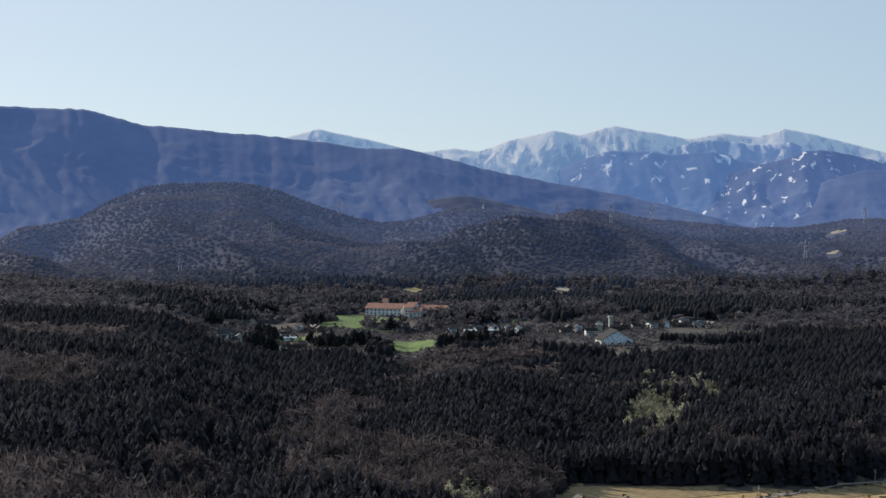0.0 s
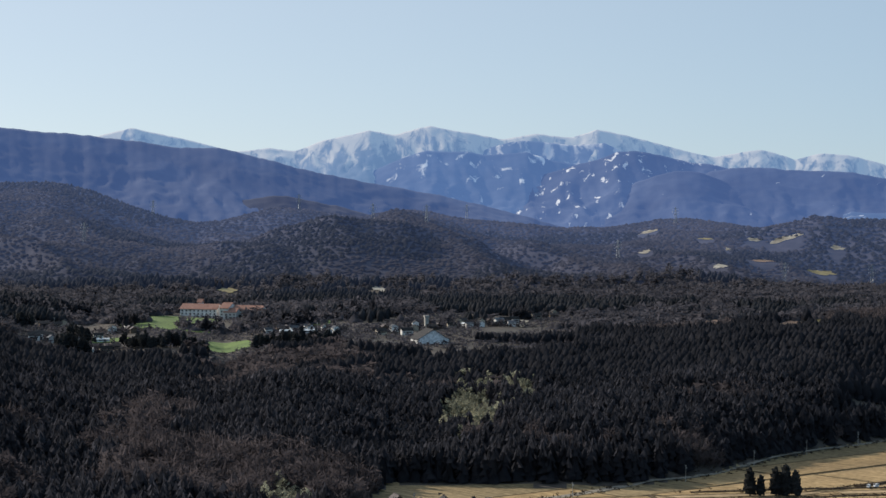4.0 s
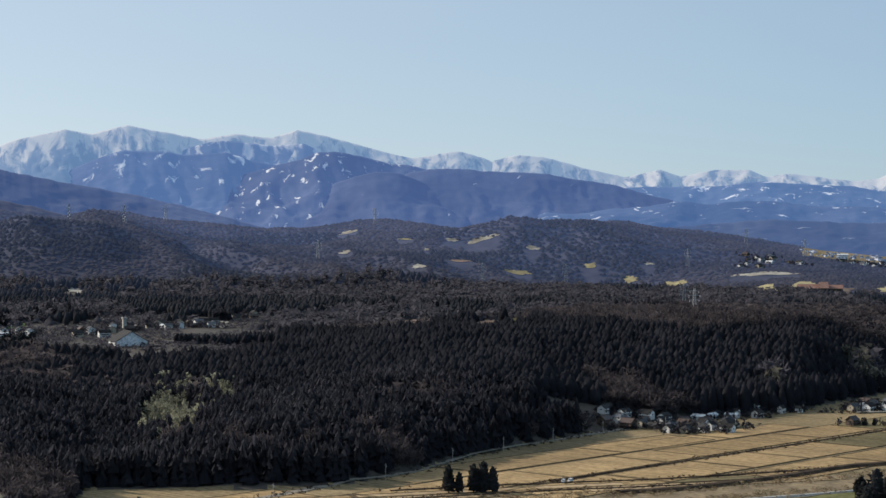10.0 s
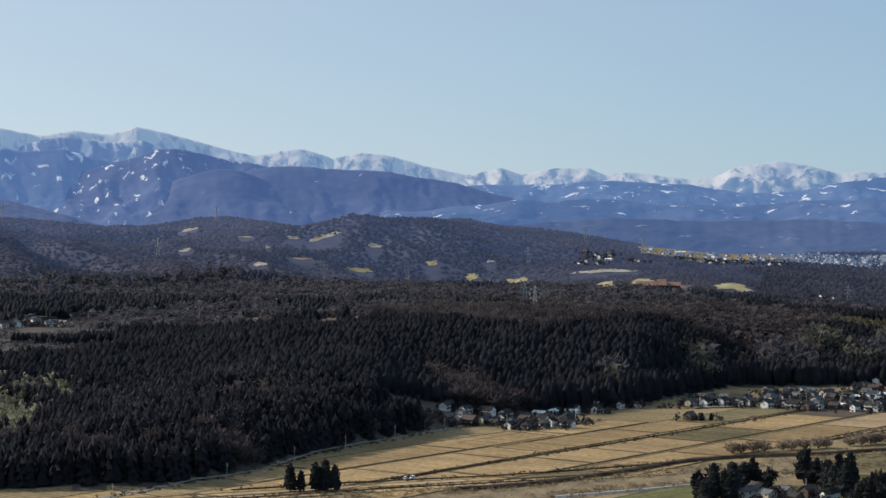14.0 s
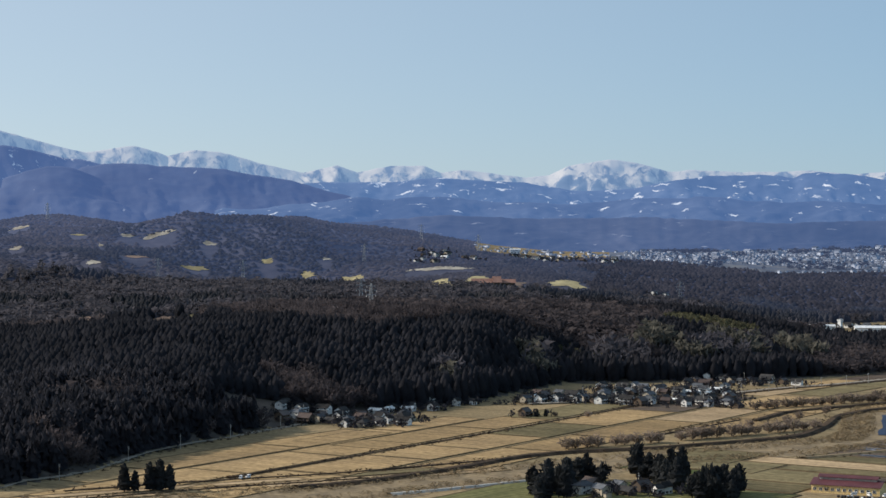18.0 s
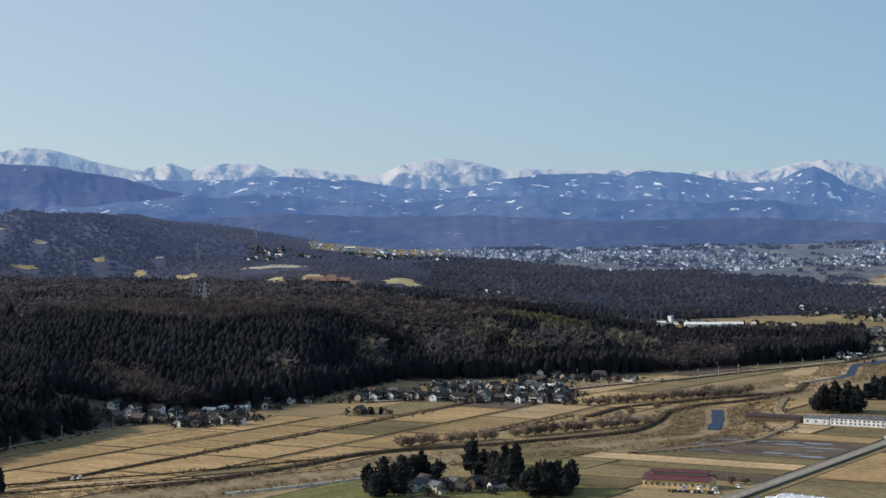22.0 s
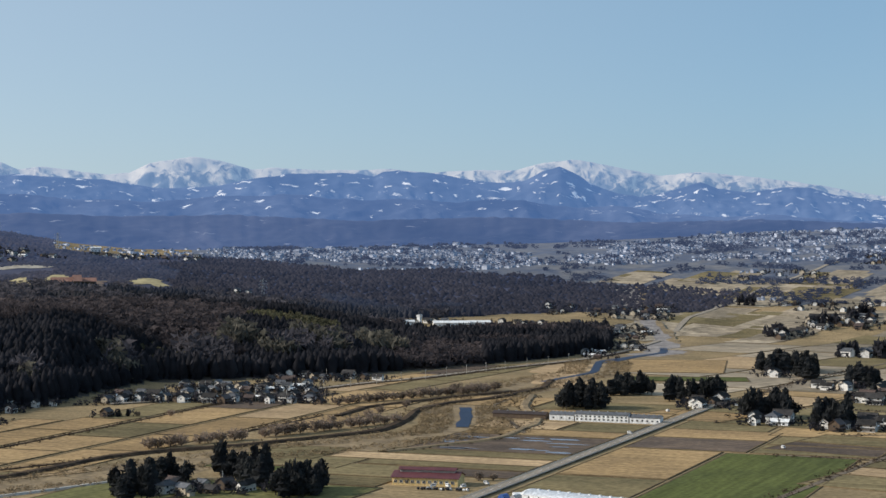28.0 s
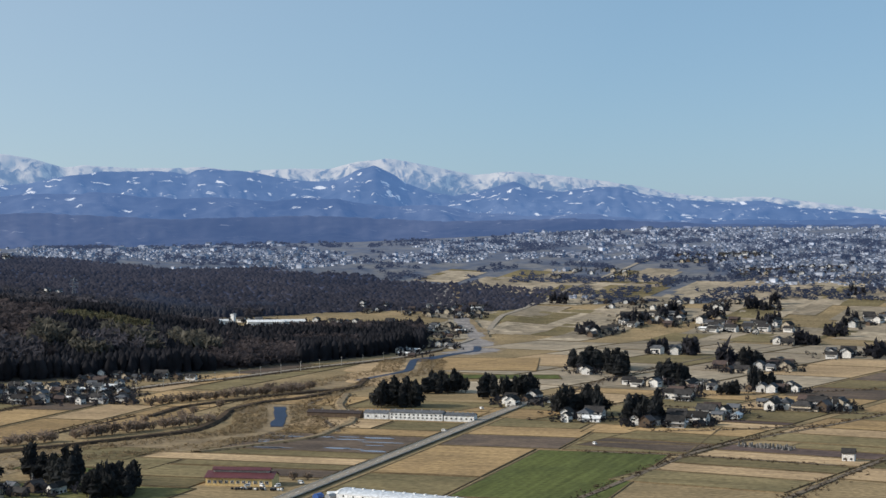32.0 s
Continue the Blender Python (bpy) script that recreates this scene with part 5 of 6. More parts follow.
# hamlets on the open plain
hamlet(((1074, 1114, 1094, 1096, 6), (1024, 1001, 1043, 985, 7), (1274, 1168, 1302, 1145, 12), (1033, 942, 1071, 909, 20), (1207, 1062, 1225, 1047, 9), (1117, 943, 1136, 926, 10), (1204, 959, 1221, 944, 6),
        (1311, 1063, 1345, 1034, 9), (1217, 935, 1248, 909, 22), (1339, 1295, 1348, 1288, 3), (1290, 1110, 1320, 1090, 6)), 26, 70, 12.5, 0.8, 1.15)
hamlet(((1473, 1226, 1492, 1210, 7), (1513, 1220, 1544, 1194, 12), (1700, 1265, 1721, 1247, 6), (1882, 1736, 1946, 1683, 22), (1762, 1694, 1795, 1666, 10), (1924, 1635, 1959, 1607, 15), (1951, 1582, 1996, 1544, 12),
        (2072, 1511, 2111, 1478, 8), (1598, 1432, 1627, 1407, 6), (1820, 1430, 1850, 1410, 4)), 45, 70, 13, 0.85, 1.25)
hamlet(((*polar(23.2, 3010), *polar(25.2, 3060), 12), (*polar(26.0, 3130), *polar(29.2, 3190), 20), (*polar(30.2, 2660), *polar(30.7, 2660), 4), (2440, 2120, 2560, 2020, 22), (2360, 1930, 2520, 1830, 26), (1675, 2028, 1713, 2012, 6), (1730, 1973, 1831, 1957, 14), (1553, 1793, 1578, 1736, 10), (1965, 1866, 2125, 1680, 22), (1568, 1845, 1652, 1792, 16), (1367, 1599, 1388, 1586, 6), (1473, 1683, 1511, 1659, 10),
        (1700, 1960, 1800, 1900, 12), (2150, 2150, 2250, 2050, 10)), 50, 60, 12)
hamlet(((500, 932, 540, 914, 9),), 14, 75, 11)
# farmstead at the foot of the forest
hamlet(((64, 1003, 112, 999, 6),), 4, 80, 10)
put_house(980, 713, -62, 6, 0.95)
houses_at.pop()
put_house(541, 912, 20, 6, 1.0)
put_house(656, 1316, 90 - 56, 3, 0.8)
put_house(1342, 1291, 40, 0, 1.0)
# the village on the shelf above the forest
for az, r, n in VILLAGE:
    hamlet(((*polar(az - 0.45, r), *polar(az + 0.45, r), n),), 30, 80)
for az, r in ((26.75, 1820), (27.25, 1846), (28.17, 1844)):
    put_house(*polar(az, r), 30, 6)

# the houses furthest off, joined
def join_houses(rows):
    vs, fs, ms, mats, base = [], [], [], [], 0
    for kind, x, y, turn, size in rows:
        place = pose(x, y, height_at(x, y), 0, 0, turn) @ Matrix.Scale(size, 4)
        for piece in made["far", kind].children:
            me = piece.data
            me.calc_loop_triangles()
            if me.materials[0] not in mats:
                mats.append(me.materials[0])
            vs += [place @ v.co for v in me.vertices]
            fs += [[base + i for i in tri.vertices] for tri in me.loop_triangles]
            ms += [mats.index(me.materials[0])] * len(me.loop_triangles)
            base += len(me.vertices)
    tagged(new("distant_houses", fast_mesh("distant_houses", np.array([v[:] for v in vs]), np.array(fs), mats, np.array(ms))), "white and beige houses of distant hamlets", "houses", kind="stuff")



# long white poultry sheds with a brown one beside them
for v0, v1, wall, roof, windows, label in ((4, 27, WHITE, TIN, 6, "long low white shed with small windows"), (28, 69, WHITE, TIN, 12, "long white two-storey shed with rows of windows"),
                                           (70, 89, WHITE, TIN, 3, "white windowless metal shed by the fields"), (92, 134, TIMBER, BROWNROOF, 0, "long dark brown open-sided shed")):
    shed = tagged(new("poultry_shed"), label, "shed", "long sheds")
    shed.matrix_world = MIDDLE.place(402, (v0 + v1) / 2, 0, 90)
    L, tall = v1 - v0, 5.4 if windows == 12 else 4.4 if windows else 3.6
    part("wall", shell(bmesh.new(), -L / 2, L / 2, 9, tall, 1.6), wall, shed)
    part("roof", gable(bmesh.new(), -L / 2, L / 2, 9, tall, 1.6, 0.4), roof, shed)
    for i in range(windows):
        for zz in ((1.2, 3.4) if windows == 12 else (1.6,)):
            q = (i + 0.5) / windows * L - L / 2
            pane = part("window", boxed((q - 0.7, q + 0.7, 4.38, 4.53, zz, zz + 1.1)), GLASS, shed)
            part("window_sill", boxed((q - 0.8, q + 0.8, 4.42, 4.66, zz - 0.1, zz)), STEEL, pane)
    for i in range(6):
        q = (i + 0.5) / 6 * L - L / 2
        part("roof_vent", boxed((q - 0.5, q + 0.5, -0.5, 0.5, tall + 1.4, tall + 2.3)), STEEL, shed)

# the ochre barn with its maroon roof
barn = tagged(new("ochre_barn"), "ochre-walled barn with maroon roof and raised ridge vent", "barn")
barn.matrix_world = Frame(637, 876, 140).place(0, 0)
part("wall", shell(bmesh.new(), -19, 19, 17, 4.6, 2.6), YELLOW, barn)
part("roof", gable(bmesh.new(), -19, 19, 17, 4.6, 2.6, 0.8), REDROOF, barn)
part("ridge_vent_wall", boxed((-16, 16, -2.2, 2.2, 6.6, 8.4)), CONCRETE, barn)
part("ridge_vent_roof", gable(bmesh.new(), -16, 16, 4.4, 8.4, 0.9, 0.8), REDROOF, barn, "maroon ridge roof")
for i in range(11):
    q = -17 + i * 3.3
    for s in (-1, 1):
        y0, y1 = sorted((s * 8.53, s * 8.38))
        pane = part("window", boxed((q - 0.8, q + 0.8, y0, y1, 1.5, 2.9)), GLASS, barn)
        y0, y1 = sorted((s * 8.62, s * 8.42))
        part("window_frame", boxed((q - 0.95, q - 0.8, y0, y1, 1.4, 3.0), (q + 0.8, q + 0.95, y0, y1, 1.4, 3.0), (q - 0.8, q + 0.8, y0, y1, 2.9, 3.0), (q - 0.06, q + 0.06, y0, y1, 1.5, 2.9)), WHITE, pane)
        part("window_sill", boxed((q - 1.0, q + 1.0, y0 - 0.08, y1 + 0.08, 1.28, 1.4)), CONCRETE, pane)

# the white warehouse at the foot of the viaduct, with round vents along its ridge
warehouse = tagged(new("warehouse"), "long white metal warehouse with a rounded gable beside the viaduct", "warehouse")
warehouse.matrix_world = Frame(657, 762, 163).place(0, 0)
arch = [(-8 * math.cos(i * math.pi / 10), 3.2 + 2.2 * math.sin(i * math.pi / 10)) for i in range(11)]
part("wall", prism(bmesh.new(), -36, 36, [(-7.9, -0.3)] + [(y * 0.985, z - 0.05) for y, z in arch] + [(7.9, -0.3)]), WHITE, warehouse)
part("roof", prism(bmesh.new(), -35, 36.6, arch + [(y * 0.97, z - 0.2) for y, z in arch[::-1]]), ROOFSHEET, warehouse, "pale grey curved metal roof")
part("gable_rim", prism(bmesh.new(), -36.5, -35, [(y * 1.03, z + 0.15) for y, z in arch] + [(y * 0.95, z - 0.3) for y, z in arch[::-1]]), WHITE, warehouse, "white rounded gable rim")
part("shutter", boxed((-36.12, -36.0, -2.6, 2.6, 0, 3.8)), STEEL, warehouse, "grey roller shutter")
for i in range(11):
    part("roof_vent", boxed((-31 + i * 6.4, -29.9 + i * 6.4, -0.6, 0.6, 5.3, 6.0)), WHITE, warehouse)
    for s in (-1, 1):
        y0, y1 = sorted((s * 7.95, s * 7.8))
        part("window", boxed((-32 + i * 6.2, -31.2 + i * 6.2, y0, y1, 1.6, 2.8)), GLASS, warehouse)

# sheeted heaps, wrapped bales and machines in the yards of the warehouse and the barn
for x, y, turn, m, words in ((636, 806, 20, TARP, "bright blue tarpaulin over goods beside the warehouse"), (642, 803, 50, WHITE, "white sheet over goods beside the warehouse"),
                             (646, 806, -30, WHITE, "white sheet over goods beside the warehouse"), (640, 800, 10, STEEL, "grey sheet over goods beside the warehouse")):
    heap = tagged(new("sheeted_heap"), words, "tarpaulin", "sheeted heaps")
    heap.matrix_world = pose(x, y, 0.15, 0, 0, turn)
    part("cover", prism(bmesh.new(), -3, 3, ((-1.9, 0.1), (1.9, 0.1), (1.8, 1.4), (0.6, 2.4), (-0.7, 2.2), (-1.8, 1.3))), m, heap)
    part("pallet", boxed((-3.2, 3.2, -2.1, 2.1, -0.15, 0.12)), TIMBER, heap)
bales = {}
for i in range(34):
    m, words = pick.choice(((WHITE, "round hay bale wrapped in white film"), (BLACKFILM, "round hay bale wrapped in black film"), (BLACKFILM, "round hay bale wrapped in black film")))
    place = Frame(634, 858, 140).place(pick.uniform(-12, 16), pick.uniform(-9, -3) - 2.5, 0.2, pick.uniform(0, 180))
    if words in bales:
        copy_thing(bales[words], place)
        continue
    bale = bales[words] = tagged(new("hay_bale"), words, "bale", "wrapped bales")
    bm = bmesh.new()
    bmesh.ops.create_cone(bm, cap_ends=True, segments=12, radius1=0.65, radius2=0.65, depth=1.25, matrix=Matrix.Translation((0, 0, 0.62)) @ Matrix.Rotation(radians(90), 4, "X"))
    part("film", bm, m, bale)
    part("end_twist", boxed((-0.25, 0.25, -0.72, 0.72, 0.4, 0.85)), m, bale)
    bale.matrix_world = place

# school with terracotta roofs above the lawn, and the club house
def big_house(name, az, r, turn, blocks, wall, roof, label, category):
    ob = tagged(new(name), label, category)
    x, y = polar(az, r)
    ob.matrix_world = pose(x, y, height_at(x, y), 0, 0, turn)
    for cx, cy, w, d, h, rise in blocks:
        bm = shell(bmesh.new(), cx - w / 2, cx + w / 2, d, h, rise)
        bmesh.ops.translate(bm, verts=bm.verts, vec=(0, cy, 0))
        part("wall", bm, wall, ob)
        bm = gable(bmesh.new(), cx - w / 2, cx + w / 2, d, h, rise, 1.0, 0.4)
        bmesh.ops.translate(bm, verts=bm.verts, vec=(0, cy, 0))
        part("roof", bm, roof, ob)
        for f in range(max(1, int(h / 3.4))):
            for i in range(max(2, int(w / 4.5))):
                q = cx - w / 2 + (i + 0.5) * w / max(2, int(w / 4.5))
                pane = part("window", boxed((q - 0.9, q + 0.9, cy - d / 2 - 0.04, cy - d / 2 + 0.1, 1 + f * 3.3, 2.6 + f * 3.3)), GLASS, ob)
                part("window_sill", boxed((q - 1.0, q + 1.0, cy - d / 2 - 0.2, cy - d / 2 + 0.05, 0.85 + f * 3.3, 1 + f * 3.3)), CONCRETE, pane)
    return ob


big_house("school", -1.05, 2135, -24, ((-26, 0, 44, 17, 10.5, 5.0), (8, -3, 10, 24, 12, 5.5), (29, 3, 40, 16, 10, 4.4), (-30, 6, 5, 5, 18, 2.5), (16, -10, 14, 12, 8, 4)), PLASTER, ORANGEROOF,
          "large white school with long terracotta gabled roofs", "school")
big_house("club_house", 25.6, 2590, -20, ((-16, 0, 30, 16, 5, 5), (14, 2, 26, 14, 5, 4), (2, -4, 10, 18, 6, 7)), TIMBER, ORANGEROOF, "golf club house with steep red-brown roofs", "club house")
big_house("hall", 5.1, 1815, 97, ((0, 0, 34, 30, 4.0, 9),), WHITE, TILE, "hall with a big white triangular gable and dark roof", "hall")
big_house("factory", 36.7, 2370, -30, ((0, 0, 44, 16, 5, 2), (36, 6, 26, 14, 5, 2)), WHITE, WHITE, "long low white factory hall", "factory")
big_house("factory", 35.1, 2360, -28, ((0, 0, 40, 14, 4.5, 1.5), (-40, 8, 20, 12, 4, 1.5)), WHITE, WHITE, "low white works building", "factory")
big_house("white_block", 26.2, 3225, -25, ((0, 0, 16, 12, 10, 1),), WHITE, WHITE, "white block of flats at the edge of town", "apartment block")
hamlet(((*polar(35.0, 2390), *polar(37.2, 2400), 10), (*polar(38.2, 2430), *polar(40.5, 2440), 8)), 20, 60, 11)
silo = tagged(new("silo_tower"), "white plant tower beside the works", "tower")
x, y = polar(35.75, 2385)
silo.matrix_world = pose(x, y, height_at(x, y), 0, 0, 20)
silo.scale = (0.85, 0.85, 0.72)
part("shaft", boxed((-2.6, 2.6, -2.6, 2.6, -0.5, 13)), WHITE, silo)
part("cap", boxed((-3.2, 3.2, -3.2, 3.2, 13, 16)), WHITE, silo)
part("cap_roof", gable(bmesh.new(), -3.2, 3.2, 6.4, 16, 1.0, 0.4), STEEL, silo)
for zz in (4, 7.5, 10.5, 13.6):
    part("window", boxed((-0.8, 0.8, -2.66 - 0.6 * (zz > 13), -2.5 - 0.6 * (zz > 13), zz, zz + 1.4)), GLASS, silo)
tower = tagged(new("bell_tower"), "slim concrete tower near the hall", "tower")
x, y = polar(5.0, 1950)
tower.matrix_world = pose(x, y, height_at(x, y), 0, 0, 15)
part("shaft", boxed((-1.8, 1.8, -1.8, 1.8, -0.5, 13)), CONCRETE, tower)
part("cap", boxed((-2.4, 2.4, -2.4, 2.4, 13, 14.5)), CONCRETE, tower)

join_houses(beyond)

# lawns on the shelf
for az, r, w, d, label in ((-2.55, 2030, 55, 92, "bright green sports lawn below the school"), (-1.0, 1818, 25, 46, "bright green lawn at the forest edge"), (1.85, 2015, 10, 36, "small bright green lawn"),
                           (-4.4, 1850, 22, 20, "green garden plot by the barn")):
    n, k = 26, 6
    t, q = np.meshgrid(np.arange(n) * 2 * math.pi / n, np.linspace(0.02, 1, k))
    ca, sa = math.cos(radians(az)), math.sin(radians(az))
    sq = 1 / np.maximum(np.abs(np.cos(t)), np.abs(np.sin(t))) ** 0.6
    cx, cy = polar(az, r)
    ex, ey = np.cos(t) * q * sq * w, np.sin(t) * q * sq * d
    px, py = cx + ex * ca + ey * sa, cy - ex * sa + ey * ca
    v = np.stack([px, py, height(px, py) + 0.5], -1).reshape(-1, 3)
    tagged(new("lawn", fast_mesh("lawn", v, grid_faces(k, n, True), [LAWN], smooth=True)), label, "lawn", "lawns", "structure")

# a blue tarpaulin over stacked wood by the farmstead
tarp = tagged(new("tarpaulin_heap"), "blue tarpaulin over a wood stack by the farmstead", "tarpaulin")
tarp.matrix_world = pose(121, 1024, height_at(121, 1024), 0, 0, 15)
part("cover", prism(bmesh.new(), -4, 4, ((-2, 0), (2, 0), (1.9, 1.5), (0.7, 2.3), (-0.8, 2.2), (-1.9, 1.4))), TARP, tarp)
part("wood_stack", boxed((-4.4, 4.4, -1.6, 1.6, -0.2, 1.2)), BARK, tarp, "brown stacked firewood")

# graveyard on the plain
plot = Frame(985, 822, 165)
stone = tagged(new("gravestone"), "grey stone grave pillar on a stepped base", "gravestone", "graveyard")
part("base", boxed((-0.7, 0.7, -0.7, 0.7, 0.0, 0.4), (-0.5, 0.5, -0.5, 0.5, 0.4, 0.8)), STONE, stone)
part("pillar", boxed((-0.3, 0.3, -0.3, 0.3, 0.8, 2.0)), STONE, stone)
stone.matrix_world = plot.place(30, 0, 0.1)
for i in range(58):
    copy_thing(stone, plot.place(pick.uniform(16, 54), pick.uniform(-6, 6), 0.1, pick.uniform(0, 90))).scale = (pick.uniform(0.9, 1.5),) * 3
stone.scale = (1.5,) * 3


# ---- single trees ----
def lone_tree(kind, seed):
    g = np.random.default_rng(seed)
    if kind == "cedar":
        ob = tagged(new("cedar_tree"), "tall dark green cedar in a farmstead grove", "tree", "cedar groves")
        rings = np.linspace(0.08, 0.93, 9)
        v, f = cone_tree(seed, 9, tuple(rings), tuple((1.02 - rings) ** 0.62 * np.where(np.arange(9) % 2, 0.82, 1.08) * np.where(rings < 0.15, 0.7, 1)))
        v = v * np.array([3.4, 3.4, 16.5])
        extra = leaf_clump(seed + 40, 260, 0.55)
        ev = extra[0] * np.array([3.6, 3.6, 15.5])
        v, f = np.concatenate([v, ev]), np.concatenate([f, extra[1] + len(v)])
        crown = new("crown", fast_mesh("crown", v, f, [CEDAR_LONE]))
        stem, top = 0.32, 9
    elif kind == "evergreen":
        ob = tagged(new("evergreen_tree"), "broad dark evergreen tree with a lumpy round crown", "tree", "farmstead evergreens")
        v, f = np.zeros((0, 3)), np.zeros((0, 3), int)
        for k in range(6):
            sv, sf = shard_tree(seed * 10 + k, 60, False, 0.55)
            a, q = k * 1.05 + g.uniform(0, 0.6), 1.9 * (k > 0)
            sv = sv * np.array([2.6, 2.6, 5.2]) * g.uniform(0.75, 1.15) + np.array([math.cos(a) * q, math.sin(a) * q, 1.6 + (3.8 if k == 0 else g.uniform(0, 2.8))])
            v, f = np.concatenate([v, sv]), np.concatenate([f, sf + len(v)])
        crown = new("crown", fast_mesh("crown", v, f, [CEDAR_LONE]))
        stem, top = 0.34, 4.5
    else:
        ob = tagged(new("bare_tree"), "leafless cherry tree on the river dyke", "tree", "dyke trees")
        v, f = twig_tree(seed, 150, False)
        crown = new("crown", fast_mesh("crown", v * np.array([4.4, 4.4, 7.0]), f, [BARE_LONE]))
        stem, top = 0.28, 3.6
    crown.parent = ob
    bm = bmesh.new()
    bmesh.ops.create_cone(bm, cap_ends=True, segments=7, radius1=stem, radius2=stem * 0.45, depth=top, matrix=Matrix.Translation((0, 0, top / 2 - 0.2)))
    if kind == "bare":
        for k in range(5):
            a = k * 1.3 + g.uniform(0, 1)
            bmesh.ops.create_cone(bm, cap_ends=False, segments=5, radius1=0.16, radius2=0.05, depth=3.2,
                                  matrix=Matrix.Translation((math.cos(a) * 1.0, math.sin(a) * 1.0, 3.7)) @ Matrix.Rotation(a, 4, "Z") @ Matrix.Rotation(radians(42), 4, "Y"))
    part("trunk", bm, BARK, ob)
    return ob


cedars = [lone_tree("cedar", s) for s in (1, 2, 3)]
broad = [lone_tree("evergreen", s) for s in (7, 8)]
cherries = [lone_tree("bare", s) for s in (4, 5, 6)]
used = set()


def plant(pool, x, y, sx, sz):
    k = pick.randrange(len(pool))
    m = pose(x, y, height_at(x, y), 0, 0, pick.uniform(0, 360))
    ob = pool[k]
    if id(ob) in used:
        ob = copy_thing(ob, m)
    else:
        used.add(id(ob))
        ob.matrix_world = m
    ob.scale = (sx, sx, sz)


far_cedars = []


def grove(rows, depth, low=0.75, high=1.1):
    for x0, y0, x1, y1, n in rows:
        r = math.hypot(x0, y0)
        for i in range(n):
            t, o = (i + pick.uniform(0.1, 0.9)) / n, pick.uniform(-0.3, 1.0) * depth
            s = pick.uniform(low, high)
            x, y = x0 + (x1 - x0) * t + o * x0 / r, y0 + (y1 - y0) * t + o * y0 / r
            if r < 1950:
                if pick.random() < 0.5:
                    plant(broad, x, y, s * pick.uniform(0.7, 1.2), s * pick.uniform(0.8, 1.3))
                else:
                    plant(cedars, x, y, s ** 0.6 * pick.uniform(1.2, 1.9), s * pick.uniform(0.6, 1.05))
            else:
                far_cedars.append((x, y, s * pick.uniform(0.9, 1.3), s))


for x, y, s in ((270, 1036, 1.0), (276, 1036, 0.74), (284, 1034, 1.02), (289.5, 1034, 1.1), (294.5, 1032, 0.92)):
    plant(cedars, x, y, s * 1.35, s)
grove(((467, 928, 485, 920, 14), (516, 972, 534, 964, 6), (546, 931, 561, 924, 8), (541, 885, 566, 874, 24), (549, 960, 558, 956, 3)), 30, 0.9, 1.35)
grove(((972, 1159, 999, 1136, 18), (1084, 1229, 1112, 1206, 16), (1086, 1160, 1122, 1130, 14), (1040, 1026, 1067, 1002, 22)), 24, 1.1, 1.6)
grove(((1360, 1322, 1403, 1286, 34), (1314, 1166, 1333, 1149, 22), (1036, 950, 1055, 933, 16), (1598, 1432, 1613, 1419, 6), (1324, 1239, 1336, 1228, 7), (1609, 1388, 1619, 1380, 6), (1501, 1249, 1512, 1240, 8),
       (1488, 1213, 1505, 1199, 10), (1324, 1066, 1339, 1054, 6)), 46, 1.0, 1.55)
grove(((1261, 1050, 1272, 1040, 6), (1243, 1082, 1248, 1078, 1)), 10, 0.7, 0.9)
grove(((1981, 1588, 2004, 1568, 7), (1837, 1417, 1860, 1397, 16), (1951, 1460, 1975, 1440, 9), (1712, 1222, 1728, 1209, 10), (1757, 1698, 1779, 1680, 8), (1864, 1719, 1892, 1695, 9), (1929, 1713, 1956, 1691, 9),
       (1976, 1674, 2002, 1652, 8), (2072, 1680, 2108, 1650, 9), (2067, 1516, 2084, 1501, 6), (1946, 1932, 1962, 1919, 5), (2238, 1632, 2257, 1616, 5)), 60, 0.8, 1.2)
# dark stands round the school and the shelf village
for az0, az1, r, n in ((-1.75, -1.0, 1955, 9), (-0.35, 1.6, 1985, 22), (2.4, 4.2, 2090, 20), (-8.2, -6.6, 1900, 14), (-5.6, -5.0, 1850, 6), (-4.1, -3.6, 1985, 6), (7.6, 8.1, 2090, 6),
                       (-7.7, -4.9, 2150, 40), (-5.9, -5.0, 1745, 13), (-4.0, -1.5, 1745, 26), (-0.1, 2.4, 1735, 28)):
    grove(((*polar(az0, r), *polar(az1, r), n),), 30, 0.75, 1.1)
fc = np.array(far_cedars)
stuff("far_groves", [shard_tree(11, 44, True), shard_tree(12, 44, True), shard_tree(13, 44), shard_tree(14, 44)], np.stack([fc[:, 0], fc[:, 1], height(fc[:, 0], fc[:, 1])], -1),
      np.stack([fc[:, 2] * 4.6, fc[:, 3] * rng.uniform(9, 17, len(fc))], -1), rng.uniform(0, 6.3, len(fc)), CEDAR, "dark cedar groves of distant farmsteads", "trees")
# cherry rows along the dykes
for x0, y0, x1, y1, n in ((580, 1116, 668, 1126, 9), (676, 1128, 812, 1154, 15), (846, 1291, 930, 1300, 9), (935, 1302, 1015, 1308, 9), (985, 1318, 1040, 1322, 4)):
    for i in range(n):
        t = (i + pick.uniform(0.2, 0.8)) / n
        s = pick.uniform(0.8, 1.2)
        plant(cherries, x0 + (x1 - x0) * t, y0 + (y1 - y0) * t, s * 1.35, s * 1.15)
for x, y, s in ((697, 1290, 0.8), (676, 1304, 0.6), (880, 1240, 1.0), (810, 1190, 1.0), (838, 1215, 0.9), (770, 1180, 0.9), (625, 880, 0.7), (668, 870, 0.8), (676, 866, 0.7)):
    plant(cherries, x, y, s, s)
